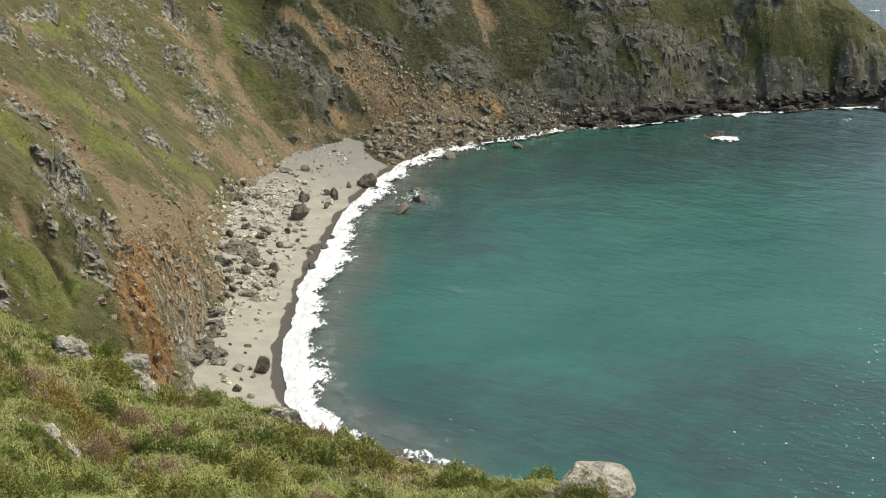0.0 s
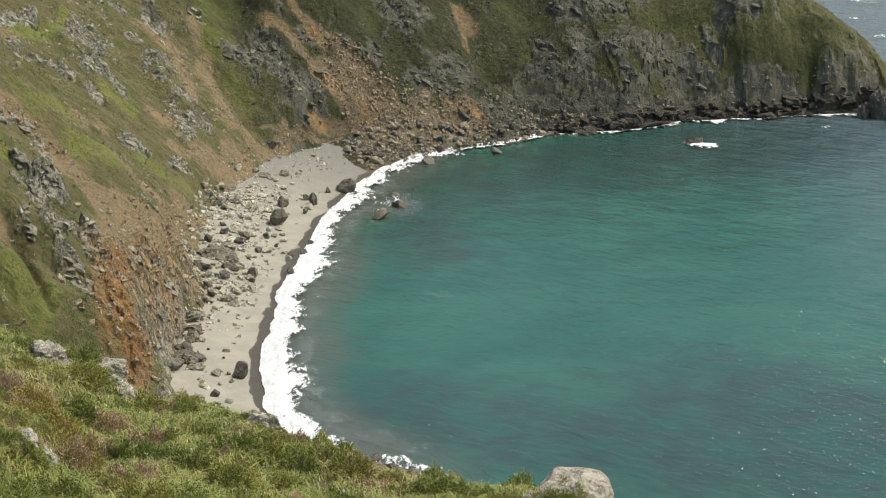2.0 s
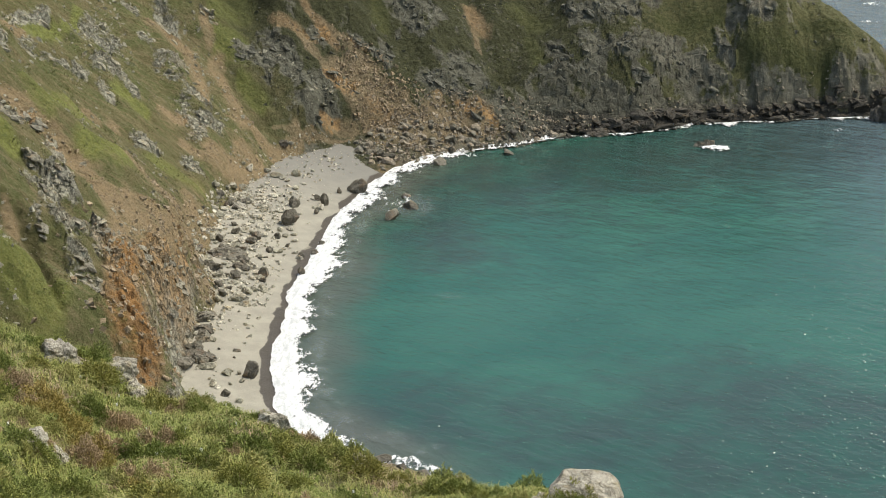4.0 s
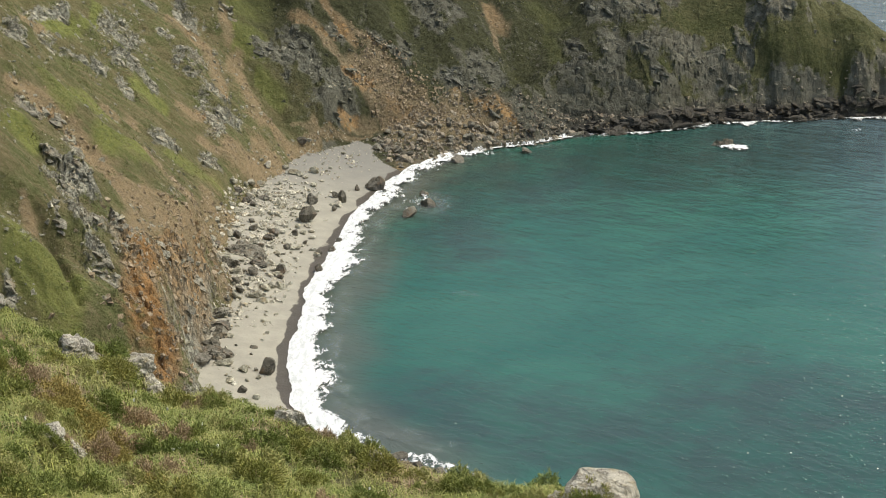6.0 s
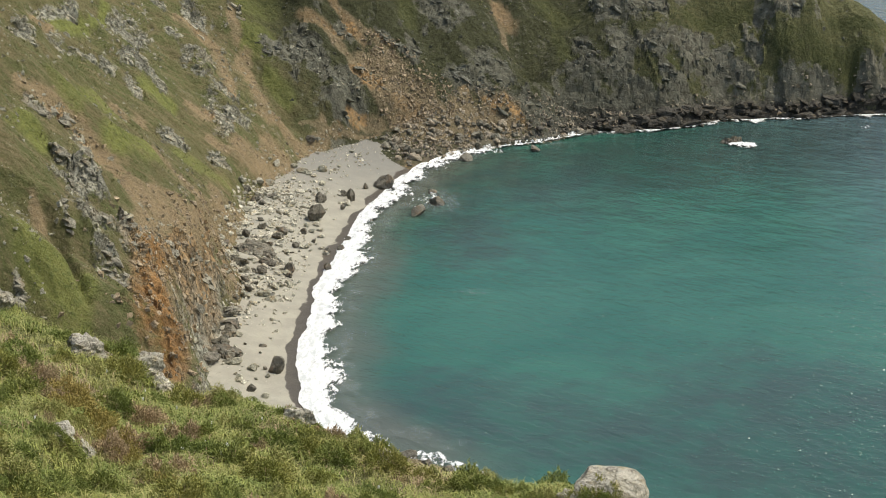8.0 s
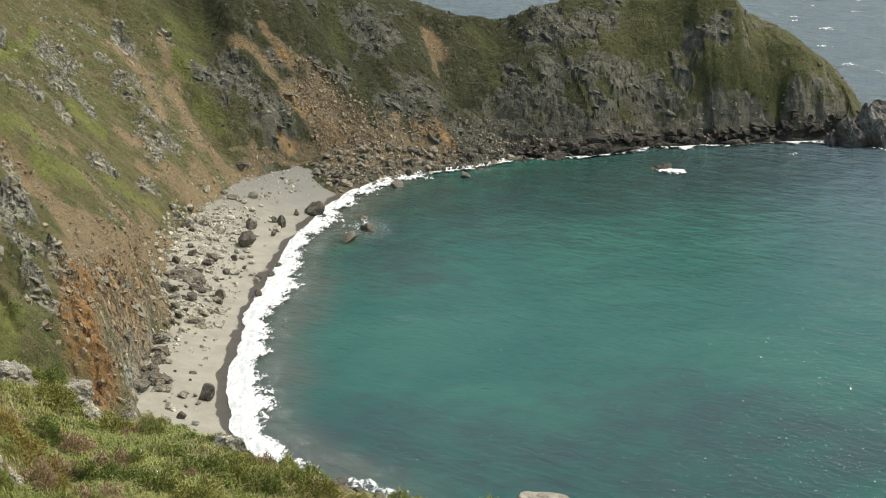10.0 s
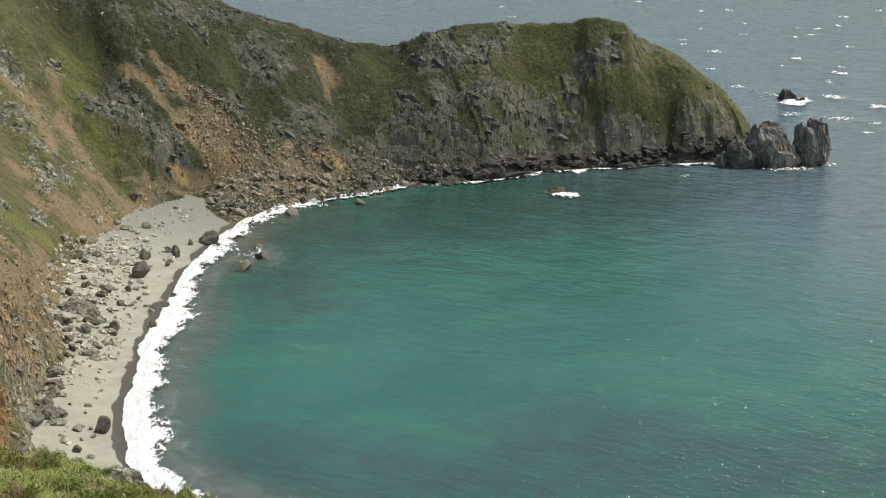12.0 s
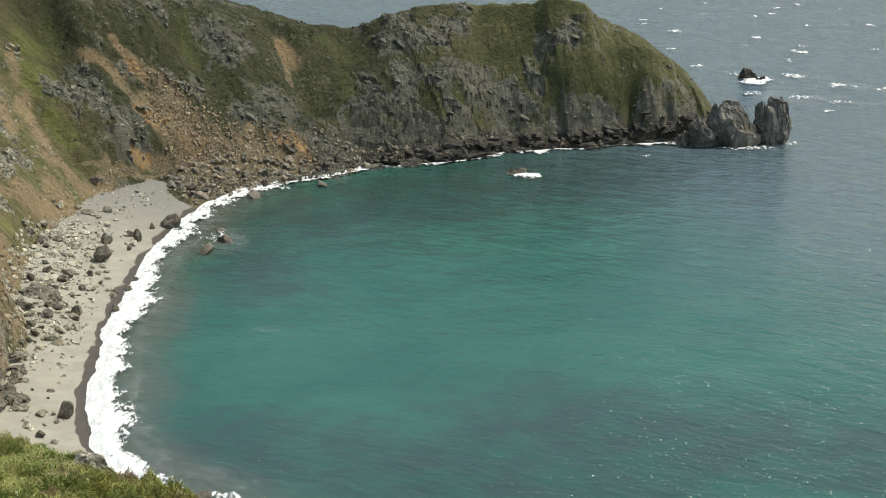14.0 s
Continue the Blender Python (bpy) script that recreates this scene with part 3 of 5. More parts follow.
def land(x, y, fine=True):
    """Height of the land round the bay, and the sand's share of it."""
    x, y = np.asarray(x, float), np.asarray(y, float)
    d, s = coast(x, y, BAY)
    e, _ = coast(x, y, NORTH)
    isin = inside(x, y, RING)
    d = np.where(isin, d, -d)
    sand = np.interp(s, ALONG, SAND_WIDTH) + 1.6 * fbm(x / 7, y / 7, 3, 5)
    slope = np.interp(s, ALONG, SLOPE)
    over = d - sand
    beach = np.where(d > 0, 3.2 * smooth(-4, 24, d) - 0.18, np.maximum(d * 0.12, -4))
    # spurs and gullies that run down the hill
    spur = vnoise(s / 13 + 0.4 * vnoise(x / 20, y / 20, 3), d / 70, 11) + 0.5 * vnoise(s / 5.5, d / 40, 12)
    up = np.maximum(over, 0)
    toe = np.interp(s, ALONG, TOE) * smooth(0, 5, up)
    hill = beach + slope * up + toe + spur * np.minimum(up * 0.14, 4.0)
    # headland
    t = d / np.maximum(d + e, 1)
    crest = np.interp(x, CREST_X, CREST_Z)
    g = np.interp(t, [0, 0.05, 0.12, 0.2, 0.34, 0.5, 0.66, 0.85, 1.0], [0.03, 0.1, 0.34, 0.5, 0.78, 1.0, 0.86, 0.5, 0.05])
    bluff = np.interp(np.minimum(d, 1.3 * e), [0, 2, 5, 10, 15], [0.08, 0.42, 0.75, 0.97, 1.0])
    blunt = smooth(74, 90, x)
    g = g * (1 - blunt) + bluff * blunt
    body = crest * g + (vnoise(s / 9, d / 50, 21) + 0.6 * vnoise(s / 4, d / 30, 22)) * 1.5 * smooth(0.02, 0.15, t) * (1 - smooth(0.3, 0.5, t))
    w = smooth(-24, 10, x - 0.2 * np.maximum(y - 400, -30)) * smooth(352, 382, y)
    z = hill * (1 - w) + body * w
    z = z * (0.3 + 0.7 * smooth(175, 212, y))
    bluffs = smooth(50, 60, x)
    z = z + (relief(x, y, RELIEF) + relief(x, y, FOLDS)) * (smooth(0.5, 5, over) * (1 - bluffs) + smooth(0.2, 1.8, d) * bluffs)
    z = smin(z, crest + 0.6, 2.5)
    z = smin(z, (0.9 + 1.2 * blunt) * e + 2 + 60 * smooth(0, -60, x), 3)
    z = np.where(isin, z, beach)
    sandy = isin & (over < 0.0) & (x < -24.7 + 0.6 * (377.3 - y) + 3 * fbm(x / 5, y / 5, 3, 45)) & (s > 95)
    if fine:
        bold = smooth(-20, 25, x)
        rough = smooth(0.5, 5, over) * (1 - bold) + smooth(0.4, 2.2, d) * bold
        crag = ridged(x / 6.5, y / 6.5, 5, 31)
        bare = cover_at(x, y, d, s, over)[2]
        bare = np.maximum(smooth(0.25, 0.6, bare + 0.2 * fbm(x / 2.5, y / 2.5, 3, 35)), 0.9 * strokes(x, y, IRON_CLIFF, 0.45))
        warp_x, warp_y = x + 0.8 * fbm(x / 4, y / 4, 2, 33), y + 0.8 * fbm(x / 4, y / 4, 2, 34)
        broken = 0.5 * blocks(warp_x + 0.4 * y, warp_y * 0.8, 4.6, 71) + 0.36 * blocks(warp_x, warp_y, 2.0, 75) + 0.2 * blocks(warp_x, warp_y, 0.95, 79) + 0.3
        # the headland's face is jointed along its dipping beds
        along_bed, across_bed = 0.9 * warp_x - 0.5 * z, 0.42 * x + 1.08 * z + 0.25 * warp_y
        face = 0.75 * blocks(along_bed * 0.75, across_bed, 4.8, 81) + 0.4 * blocks(along_bed * 0.8, across_bed, 2.1, 85) + 0.16 * blocks(along_bed, across_bed, 0.95, 79) + 0.35
        broken = broken * (1 - bold) + face * bold
        bed = (1.1 * z + 0.5 * x) / 2.8 + 0.6 * fbm(x / 7, y / 7, 3, 36)
        broken = broken * (1 + 0.8 * (s < 128)) + 1.2 * (bed - np.floor(bed)) * smooth(5, 16, x) * (1 - smooth(5, 11, over)) * (1 - smooth(58, 66, x))
        # upright ribs on the seaward cliff and on the low cliff behind the sand
        rib = 1 - np.abs(vnoise(s / 1.7 + 0.4 * vnoise(x / 3, y / 3, 38), d / 14, 39)) * 2
        broken = broken + rib * 0.8 * np.maximum(smooth(58, 66, x) * (1 - smooth(7, 11, over)), (s < 165) * (1 - smooth(9, 15, over)))
        tuft = 0.55 * crag + 0.4 * fbm(x / 1.7, y / 1.7, 3, 37)
        z = z + np.where(isin & ~sandy, rough * (tuft * (1 - bare) + broken * bare), 0)
        z = z + np.where(sandy, 0.06 * fbm(x / 3, y / 3, 3, 41), 0)
    return z, sandy, d, s, over


# ---- the hill on which the camera stands ----
RIM_X = [-40, -30, -18.5, -17.2, -15.8, -14.6, -13.5, -12.2, -11.2, -9.9, -7.4, -6.2, -5.2, -3.7, -2.7, -1.1, 1, 2.7, 3.65, 4.4, 6, 12, 40]
RIM_Z = [68.12, 66.12, 64.52, 64.22, 63.82, 63.52, 63.52, 63.32, 62.52, 62.32, 62.52, 62.52, 61.92, 61.92, 61.72, 61.72, 61.82, 62.32, 62.62, 62.12, 60.12, 56.12, 45.12]
NEAR_SHORE = [(80, -60), (44, 150), (30, 180), (12, 196), (-2, 206), (-18.8, 219), (-60, 225)]


def near_hill(x, y, fine=True):
    x, y = np.asarray(x, float), np.asarray(y, float)
    rim_y = 55.0 - 0.64 * np.clip(x, -30, 12)
    rim_z = np.interp(x, RIM_X, RIM_Z)
    back = rim_y - y
    up = np.maximum(back, 0)
    rise = 0.17 * up + 0.0057 * np.maximum(up - 14, 0) ** 2
    down = np.maximum(-back, 0)
    fall = 0.25 * np.minimum(down, 2) ** 2 + 1.0 * np.maximum(down - 2, 0)
    z = rim_z + rise - fall
    shore, _ = coast(x, y, NEAR_SHORE)
    z = np.maximum(z, np.minimum(0.3 * shore - 1, 40))
    z = z + 2.7 * np.exp(-(x * x + y * y) / 12)
    if fine:
        z = z + (0.3 * fbm(x / 4, y / 4, 3, 91) + 0.16 * fbm(x / 1.1, y / 1.1, 3, 92)) * smooth(2, 12, np.hypot(x, y))
    return z


# ---- meshes ----
def mesh_of(name, verts, faces, material, smooth_faces=False):
    """A mesh from arrays of places and of equal-sided faces."""
    verts, faces = np.asarray(verts, np.float32), np.asarray(faces, np.int32)
    data = bpy.data.meshes.new(name)
    count, sides = faces.shape
    data.vertices.add(len(verts))
    data.vertices.foreach_set("co", verts.ravel())
    data.loops.add(count * sides)
    data.loops.foreach_set("vertex_index", faces.ravel())
    data.polygons.add(count)
    data.polygons.foreach_set("loop_start", np.arange(0, count * sides, sides, dtype=np.int32))
    data.polygons.foreach_set("use_smooth", np.full(count, smooth_faces))
    data.materials.append(material)
    data.update(calc_edges=True)
    data.validate()
    return data


def paint(data, name, r, g, b):
    layer = data.attributes.new(name, "FLOAT_COLOR", "POINT")
    layer.data.foreach_set("color", np.stack([r, g, b, np.ones_like(r)], 1).astype(np.float32).ravel())


def sheet(xs, ys):
    """Places and quads of a grid."""
    x, y = np.meshgrid(xs, ys)
    n, m = len(xs), len(ys)
    k = np.arange(n * m).reshape(m, n)
    quads = np.stack([k[:-1, :-1], k[:-1, 1:], k[1:, 1:], k[1:, :-1]], -1).reshape(-1, 4)
    return x.ravel(), y.ravel(), quads


def only(verts, faces, keep, *layers):
    """The kept faces, with the places that they use."""
    faces = faces[keep]
    used, faces = np.unique(faces, return_inverse=True)
    return verts[used], faces.reshape(-1, 4), [a[used] for a in layers]


xs, ys = np.concatenate([np.arange(-140, -80, 1.5), np.arange(-80, 112, 0.36)]), np.concatenate([np.arange(150, 205, 1.5), np.arange(205, 434, 0.36), np.arange(434, 505, 1.2)])
gx, gy, quads = sheet(xs, ys)
gz, sandy, off, along, over = land(gx, gy)
places = np.stack([gx, gy, gz], 1)
GRID_X, GRID_Y, GRID_Z = xs, ys, gz.reshape(len(ys), len(xs))
soil, lush, rock = cover_at(gx, gy, off, along, over)
iron = iron_at(gx, gy)
on_sand = (sandy | ((off <= 0) & (gx < 2)))[quads].all(1)
above = (gz > -1.2)[quads].any(1)
east = (gx > 20)[quads].any(1)
wet = 1 - smooth(0.5, 2.7, off + 1.7 * fbm(gx / 3.5, gy / 6, 4, 47))
stony = smooth(5, 12, off)
v, f, (a, b, c) = only(places, quads, on_sand & above, wet, stony, stony)
data = mesh_of("beach", v, f, SAND, True)
paint(data, "cover", a, b, c)
tagged(new("beach", data), "grey-beige sand beach, dark and wet along the waterline", "beach", kind="structure")
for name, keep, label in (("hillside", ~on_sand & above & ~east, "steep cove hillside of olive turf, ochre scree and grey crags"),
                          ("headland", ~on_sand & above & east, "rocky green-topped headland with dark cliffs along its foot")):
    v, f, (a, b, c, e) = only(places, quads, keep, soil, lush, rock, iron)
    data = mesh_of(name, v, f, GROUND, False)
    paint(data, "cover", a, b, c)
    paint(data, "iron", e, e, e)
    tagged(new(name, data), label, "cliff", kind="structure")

# ---- the sea ----
far = [700, 1000, 1500, 2400, 3600, 4800]
xs = np.array([-a for a in far[::-1]] + [-400, -250, -140] + list(np.arange(-60, 190, 1.1)) + [230, 300, 400] + far)
ys = np.array([-900, -300, 0, 100, 150] + list(np.arange(186, 520, 1.1)) + list(np.arange(522, 800, 4)) + [860, 1000, 1300, 1800, 2600, 3600, 4800])
gx, gy, quads = sheet(xs, ys)
off, along = coast(gx, gy, BAY)
off = np.where(inside(gx, gy, RING), -off, off)
calm = np.where(off < 60, 0.5, 1.0) * smooth(4, 16, off)
near = (gy > 186) & (gy < 790) & (gx > -60) & (gx < 190)
gz = np.where(near, calm * (0.10 * vnoise(gx / 7 + gy / 30, gy / 9, 61) + 0.05 * vnoise(gx / 3, gy / 3.4, 62)), 0) - 0.05
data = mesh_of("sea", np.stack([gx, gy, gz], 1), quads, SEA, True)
# open water beyond the cove, where the painted sky sheen comes in
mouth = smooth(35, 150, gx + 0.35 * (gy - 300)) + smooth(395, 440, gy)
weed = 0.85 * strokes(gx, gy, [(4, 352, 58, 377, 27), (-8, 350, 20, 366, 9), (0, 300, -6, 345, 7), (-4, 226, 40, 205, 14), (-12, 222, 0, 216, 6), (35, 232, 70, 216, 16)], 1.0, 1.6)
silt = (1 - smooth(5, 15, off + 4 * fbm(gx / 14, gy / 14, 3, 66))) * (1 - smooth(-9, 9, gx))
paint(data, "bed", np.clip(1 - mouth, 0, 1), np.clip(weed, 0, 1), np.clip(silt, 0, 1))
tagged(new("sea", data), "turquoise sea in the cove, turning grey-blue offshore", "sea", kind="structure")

# ---- surf along the shore ----
def shore_at(run):
    """Place and seaward direction at a distance along the bay's shore, softened over some metres."""
    line = np.array(BAY, float)
    steps = np.concatenate([[0], np.cumsum(np.hypot(*np.diff(line, axis=0).T))])
    at = lambda r: np.stack([np.interp(r, steps, line[:, 0]), np.interp(r, steps, line[:, 1])], -1)
    middle = (at(run - 3) + at(run) + at(run + 3)) / 3
    way = at(run + 5) - at(run - 5)
    way /= np.linalg.norm(way, axis=1)[:, None]
    return middle, np.stack([way[:, 1], -way[:, 0]], 1)


def surf(name, start, end, width, solid, inner, label, seed, material=FOAM):
    """A strip of white water. width, solid and inner: (distance along, value) pairs."""
    run = np.arange(start, end, 0.35)
    across = np.linspace(0, 1, 26)
    p, out = shore_at(run)
    w = np.interp(run, *zip(*width)) * (1 + 0.14 * vnoise(run / 9, run * 0, seed) + 0.05 * vnoise(run / 2.5, run * 0, seed + 1))
    u, r = np.meshgrid(across, run)
    reach = np.interp(run, *zip(*inner)) + 0.6 * vnoise(run / 6, run * 0, seed + 2) + 0.2 * vnoise(run / 2.3, run * 0, seed + 5) + 0.08 * vnoise(run / 0.8, run * 0, seed + 6)
    k = reach[:, None] + u * w[:, None]
    x, y = p[:, 0, None] + out[:, 0, None] * k, p[:, 1, None] + out[:, 1, None] * k
    swell = np.sin(np.pi * np.clip(u * 1.15, 0, 1)) * 0.35
    ground = land(x.ravel(), y.ravel())[0].reshape(x.shape)
    z = np.maximum(0.14 + swell * (0.7 + 0.5 * fbm(x / 1.5, y / 1.5, 3, seed + 3)), ground + 0.12)
    z = np.minimum(z, 0.75)
    n, m = len(across), len(run)
    idx = np.arange(n * m).reshape(m, n)
    quads = np.stack([idx[:-1, :-1], idx[:-1, 1:], idx[1:, 1:], idx[1:, :-1]], -1).reshape(-1, 4)
    data = mesh_of(name, np.stack([x, y, z], -1).reshape(-1, 3), quads, material, True)
    amount = np.interp(run, *zip(*solid))[:, None] * (1 - smooth(0.2, 1.0, u))
    amount = amount + 0.75 * fbm(x / 2.6, y / 3.8, 5, seed + 4) * smooth(0.05, 0.4, u) * (amount > 0.02)
    paint(data, "foam", amount.ravel(), amount.ravel(), amount.ravel())
    return tagged(new(name, data), label, "surf", kind="stuff")


surf("surf", 58, 262, [(58, 3), (80, 4), (92, 5), (100, 7.6), (120, 7.2), (150, 7.8), (180, 7.6), (205, 7), (225, 7), (245, 7), (262, 6)],
     [(58, 0.3), (76, 0.62), (86, 0.66), (91, 0.7), (97, 1.25), (185, 1.2), (208, 1.05), (245, 1.0), (262, 0.75)], [(58, -0.2), (262, -0.3)],
     "bright white surf breaking along the sand", 101)
surf("surf", 262, 372, [(262, 5), (290, 4), (330, 6), (372, 6)], [(262, 0.8), (280, 0.85), (292, 0.5), (303, 0.95), (318, 0.75), (330, 1.0), (342, 0.6), (352, 0.95), (372, 0.7)], [(262, 0), (372, 0)],
     "thin broken white water along the rocks", 131)

surf("foam_film", 80, 300, [(80, 6), (150, 6.5), (300, 4)], [(80, 0.6), (200, 0.65), (250, 0.7), (300, 0.4)], [(80, 4), (150, 5), (200, 3.5), (240, 3), (300, 1.5)],
     "thin film of foam trailing off the surf", 161, FILM)


# ---- rocks ----
def rock_mesh(name, seed, material, cuts=11, rough=0.1, level=3, squat=0.75):
    """An angular rock about 1 m across with its base at z = 0."""
    rng = random.Random(seed)
    bm = bmesh.new()
    bmesh.ops.create_icosphere(bm, subdivisions=level, radius=0.62)
    planes = []
    for _ in range(cuts):
        n = Vector((rng.gauss(0, 1), rng.gauss(0, 1), rng.gauss(0, 0.9))).normalized()
        planes.append((n, rng.uniform(0.26, 0.5)))
    shift = Vector((rng.uniform(0, 50), rng.uniform(0, 50), rng.uniform(0, 50)))
    for v in bm.verts:
        for n, h in planes:
            past = v.co.dot(n) - h
            if past > 0:
                v.co -= past * n
        v.co += v.co.normalized() * rough * (noise.fractal(v.co * 3.5 + shift, 0.7, 2.0, 4) * 0.8)
        v.co.z *= squat
    low = min(v.co.z for v in bm.verts)
    for v in bm.verts:
        v.co.z -= low * 0.72
    data = bpy.data.meshes.new(name)
    bm.to_mesh(data)
    bm.free()
    data.materials.append(material)
    return data


def height(x, y):
    """Height of the land's mesh at a place."""
    i = int(np.clip(np.searchsorted(GRID_X, x) - 1, 0, len(GRID_X) - 2))
    j = int(np.clip(np.searchsorted(GRID_Y, y) - 1, 0, len(GRID_Y) - 2))
    u = (x - GRID_X[i]) / (GRID_X[i + 1] - GRID_X[i])
    v = (y - GRID_Y[j]) / (GRID_Y[j + 1] - GRID_Y[j])
    a, b, c, d = GRID_Z[j, i], GRID_Z[j, i + 1], GRID_Z[j + 1, i], GRID_Z[j + 1, i + 1]
    return float((a * (1 - u) + b * u) * (1 - v) + (c * (1 - u) + d * u) * v)


POOL = [rock_mesh("boulder", 200 + k, DARK_ROCK, 15 + k % 5, 0.07, 3, 0.75 + 0.08 * (k % 4)) for k in range(8)]
PALE = [rock_mesh("stone", 260 + k, (PALE_ROCK, CREAM_ROCK)[k % 2], 9, 0.1, 2, 0.7) for k in range(5)]
rng = random.Random(5)
# boulders that stand out on the sand and in the shallows: x, y, width
BOULDERS = [(-17.0, 344.2, 2.9), (-18.6, 344.9, 1.5), (-27.9, 329.8, 2.2), (-22.5, 333.1, 1.8), (-24.1, 335.4, 1.3), (-28.0, 318.5, 3.3),
            (-23.8, 327.1, 1.0), (-29.7, 301.0, 1.5), (-33.9, 299.6, 1.5), (-32.5, 307.1, 1.9), (-21.7, 307.8, 1.3), (-22.4, 301.9, 1.7),
            (-23.7, 290.3, 1.6), (-18.5, 320.7, 1.0), (-29.3, 287.9, 2.1), (-33.4, 284.5, 1.8), (-35.2, 278.7, 1.7), (-26.8, 240.9, 2.3),
            (-29.4, 232.7, 1.3), (-29.0, 309.3, 1.3), (-27.1, 305.1, 1.0), (-24.4, 299.6, 1.4), (-20.6, 342.2, 1.2), (-15.4, 338.0, 0.9),
            (-8.3, 340.3, 1.8), (-10.3, 325.0, 2.8), (-7.1, 331.9, 3.0), (-2.1, 367.2, 2.9), (11.5, 374.9, 2.5)]
TALL = {(-17.0, 344.2): 1.4, (-27.9, 329.8): 1.4, (-22.5, 333.1): 1.35, (-24.1, 335.4): 1.1, (-26.8, 240.9): 1.35}
for x, y, w in BOULDERS:
    low = TALL.get((x, y), 0.85 if x > -11 else 1.0)
    ob = tagged(new("boulder", rng.choice(POOL)), "dark angular boulder lying on the grey sand", "boulder", "boulders on the beach")
    ob.matrix_world = pose(x, y, max(height(x, y), -0.25) - 0.06 * w, rng.uniform(-8, 8), rng.uniform(-8, 8), rng.uniform(0, 360)) @ Matrix.Diagonal((w, w * rng.uniform(0.75, 1), w * rng.uniform(1.0, 1.25) * low, 1))

# paler stones lying together on the middle of the sand: x, y, width
for x, y, w in [(-28.9, 313.8, 1.2), (-27.4, 315.2, 1.3), (-26.6, 312, 1.0), (-27.9, 310.6, 1.1), (-26.2, 308.5, 1.2), (-25.6, 301.8, 1.0), (-27.5, 303.5, 0.9), (-29, 349.7, 2.0),
                (-30.2, 345, 1.3), (-24.8, 299, 1.1), (-30.6, 288.4, 1.2), (-28.4, 281, 1.0), (-30.1, 279.4, 1.3), (-31.6, 292, 1.1), (-27.2, 318.4, 0.9)]:
    ob = tagged(new("stone", rng.choice(PALE)), "pale angular stone among the boulders on the sand", "stone", "stones on the beach")
    ob.matrix_world = pose(x, y, height(x, y) - 0.08 * w, rng.uniform(-12, 12), rng.uniform(-12, 12), rng.uniform(0, 360)) @ Matrix.Diagonal((w * 1.15, w * 0.85, w * 1.05, 1))

# ---- the near hill ----
xs = np.concatenate([np.arange(-120, -26, 6), np.arange(-26, 12, 0.2), np.arange(12, 60, 4)])
ys = np.concatenate([np.arange(-60, 34, 3), np.arange(34, 74, 0.2), np.arange(74, 190, 4)])
gx, gy, quads = sheet(xs, ys)
gz = near_hill(gx, gy)
gz = np.where(inside(gx, gy, [(80, -70)] + NEAR_SHORE + [(-130, 225), (-130, -70)]), gz, np.minimum(gz, -0.5))
data = mesh_of("near_hill", np.stack([gx, gy, gz], 1), quads, GROUND, True)
brown = strokes(gx, gy, [(-13.4, 56.5, -11.6, 51, 0.9), (-3.2, 56.6, -2.4, 56, 0.5)])
paint(data, "cover", np.clip(brown, 0, 1), np.clip(0.35 + 0.5 * fbm(gx / 5, gy / 5, 3, 93), 0, 1), 0 * gx)
tagged(new("near_hill", data), "grassy clifftop slope with heath and tussocks", "ground", kind="structure")


def scatter(count, seed, dense=None):
    """Places on the near hill, thinned by a density from 0 to 1."""
    r = np.random.default_rng(seed)
    y = r.uniform(36, 70, count)
    x = r.uniform(-0.31, 0.13, count) * y
    keep = (y < 57.5 - 0.64 * x)
    if dense is not None:
        keep &= r.random(count) < dense(x, y)
    x, y = x[keep], y[keep]
    return x, y, near_hill(x, y), r


def blades(name, x, y, z, r, length, width, each, spread, lean, material, label, category):
    """Tufts of narrow bent blades, all in one mesh."""
    n = len(x) * each
    bx, by, bz = (np.repeat(a, each) for a in (x, y, z))
    bx, by = bx + r.normal(0, spread, n), by + r.normal(0, spread, n)
    turn, tip = r.uniform(0, 2 * np.pi, n), r.uniform(0.3, 1, n) * lean
    long = r.uniform(*length, n)
    ox, oy = np.cos(turn), np.sin(turn)
    half = r.uniform(0.6, 1, n) * width / 2
    sx, sy = -oy * half, ox * half
    mid = np.stack([bx + ox * long * tip * 0.35, by + oy * long * tip * 0.35, bz + long * 0.6], 1)
    top = np.stack([bx + ox * long * tip, by + oy * long * tip, bz + long * (1.05 - 0.45 * tip)], 1)
    side = np.stack([sx, sy, 0 * sx], 1)
    base = np.stack([bx, by, bz - 0.06], 1)
    verts = np.stack([base - side, base + side, mid + side * 0.8, mid - side * 0.8, top + side * 0.15, top - side * 0.15], 1).reshape(-1, 3)
    k = np.arange(n)[:, None] * 6
    faces = np.concatenate([k + np.array([[0, 1, 2, 3]]), k + np.array([[3, 2, 4, 5]])])
    return tagged(new(name, mesh_of(name, verts, faces, material, True)), label, category, kind="stuff")


dry_here = lambda x, y: np.clip(strokes(x, y, [(-14.2, 58.5, -13.2, 55.5, 0.9), (-9.2, 50, -8.2, 52, 0.5), (-2.4, 56, -0.6, 54.8, 0.6), (-3.4, 56.8, -2.2, 56, 0.6), (-15.6, 61, -14, 58, 0.7)]) + 0.3 * smooth(0.1, 0.5, fbm(x / 2.2, y / 2.2, 3, 95)), 0, 1)
x, y, z, r = scatter(12500, 301, lambda x, y: (1 - 0.6 * dry_here(x, y)) * (0.3 + 0.7 * smooth(-0.25, 0.25, fbm(x / 1.6, y / 1.6, 4, 96))))
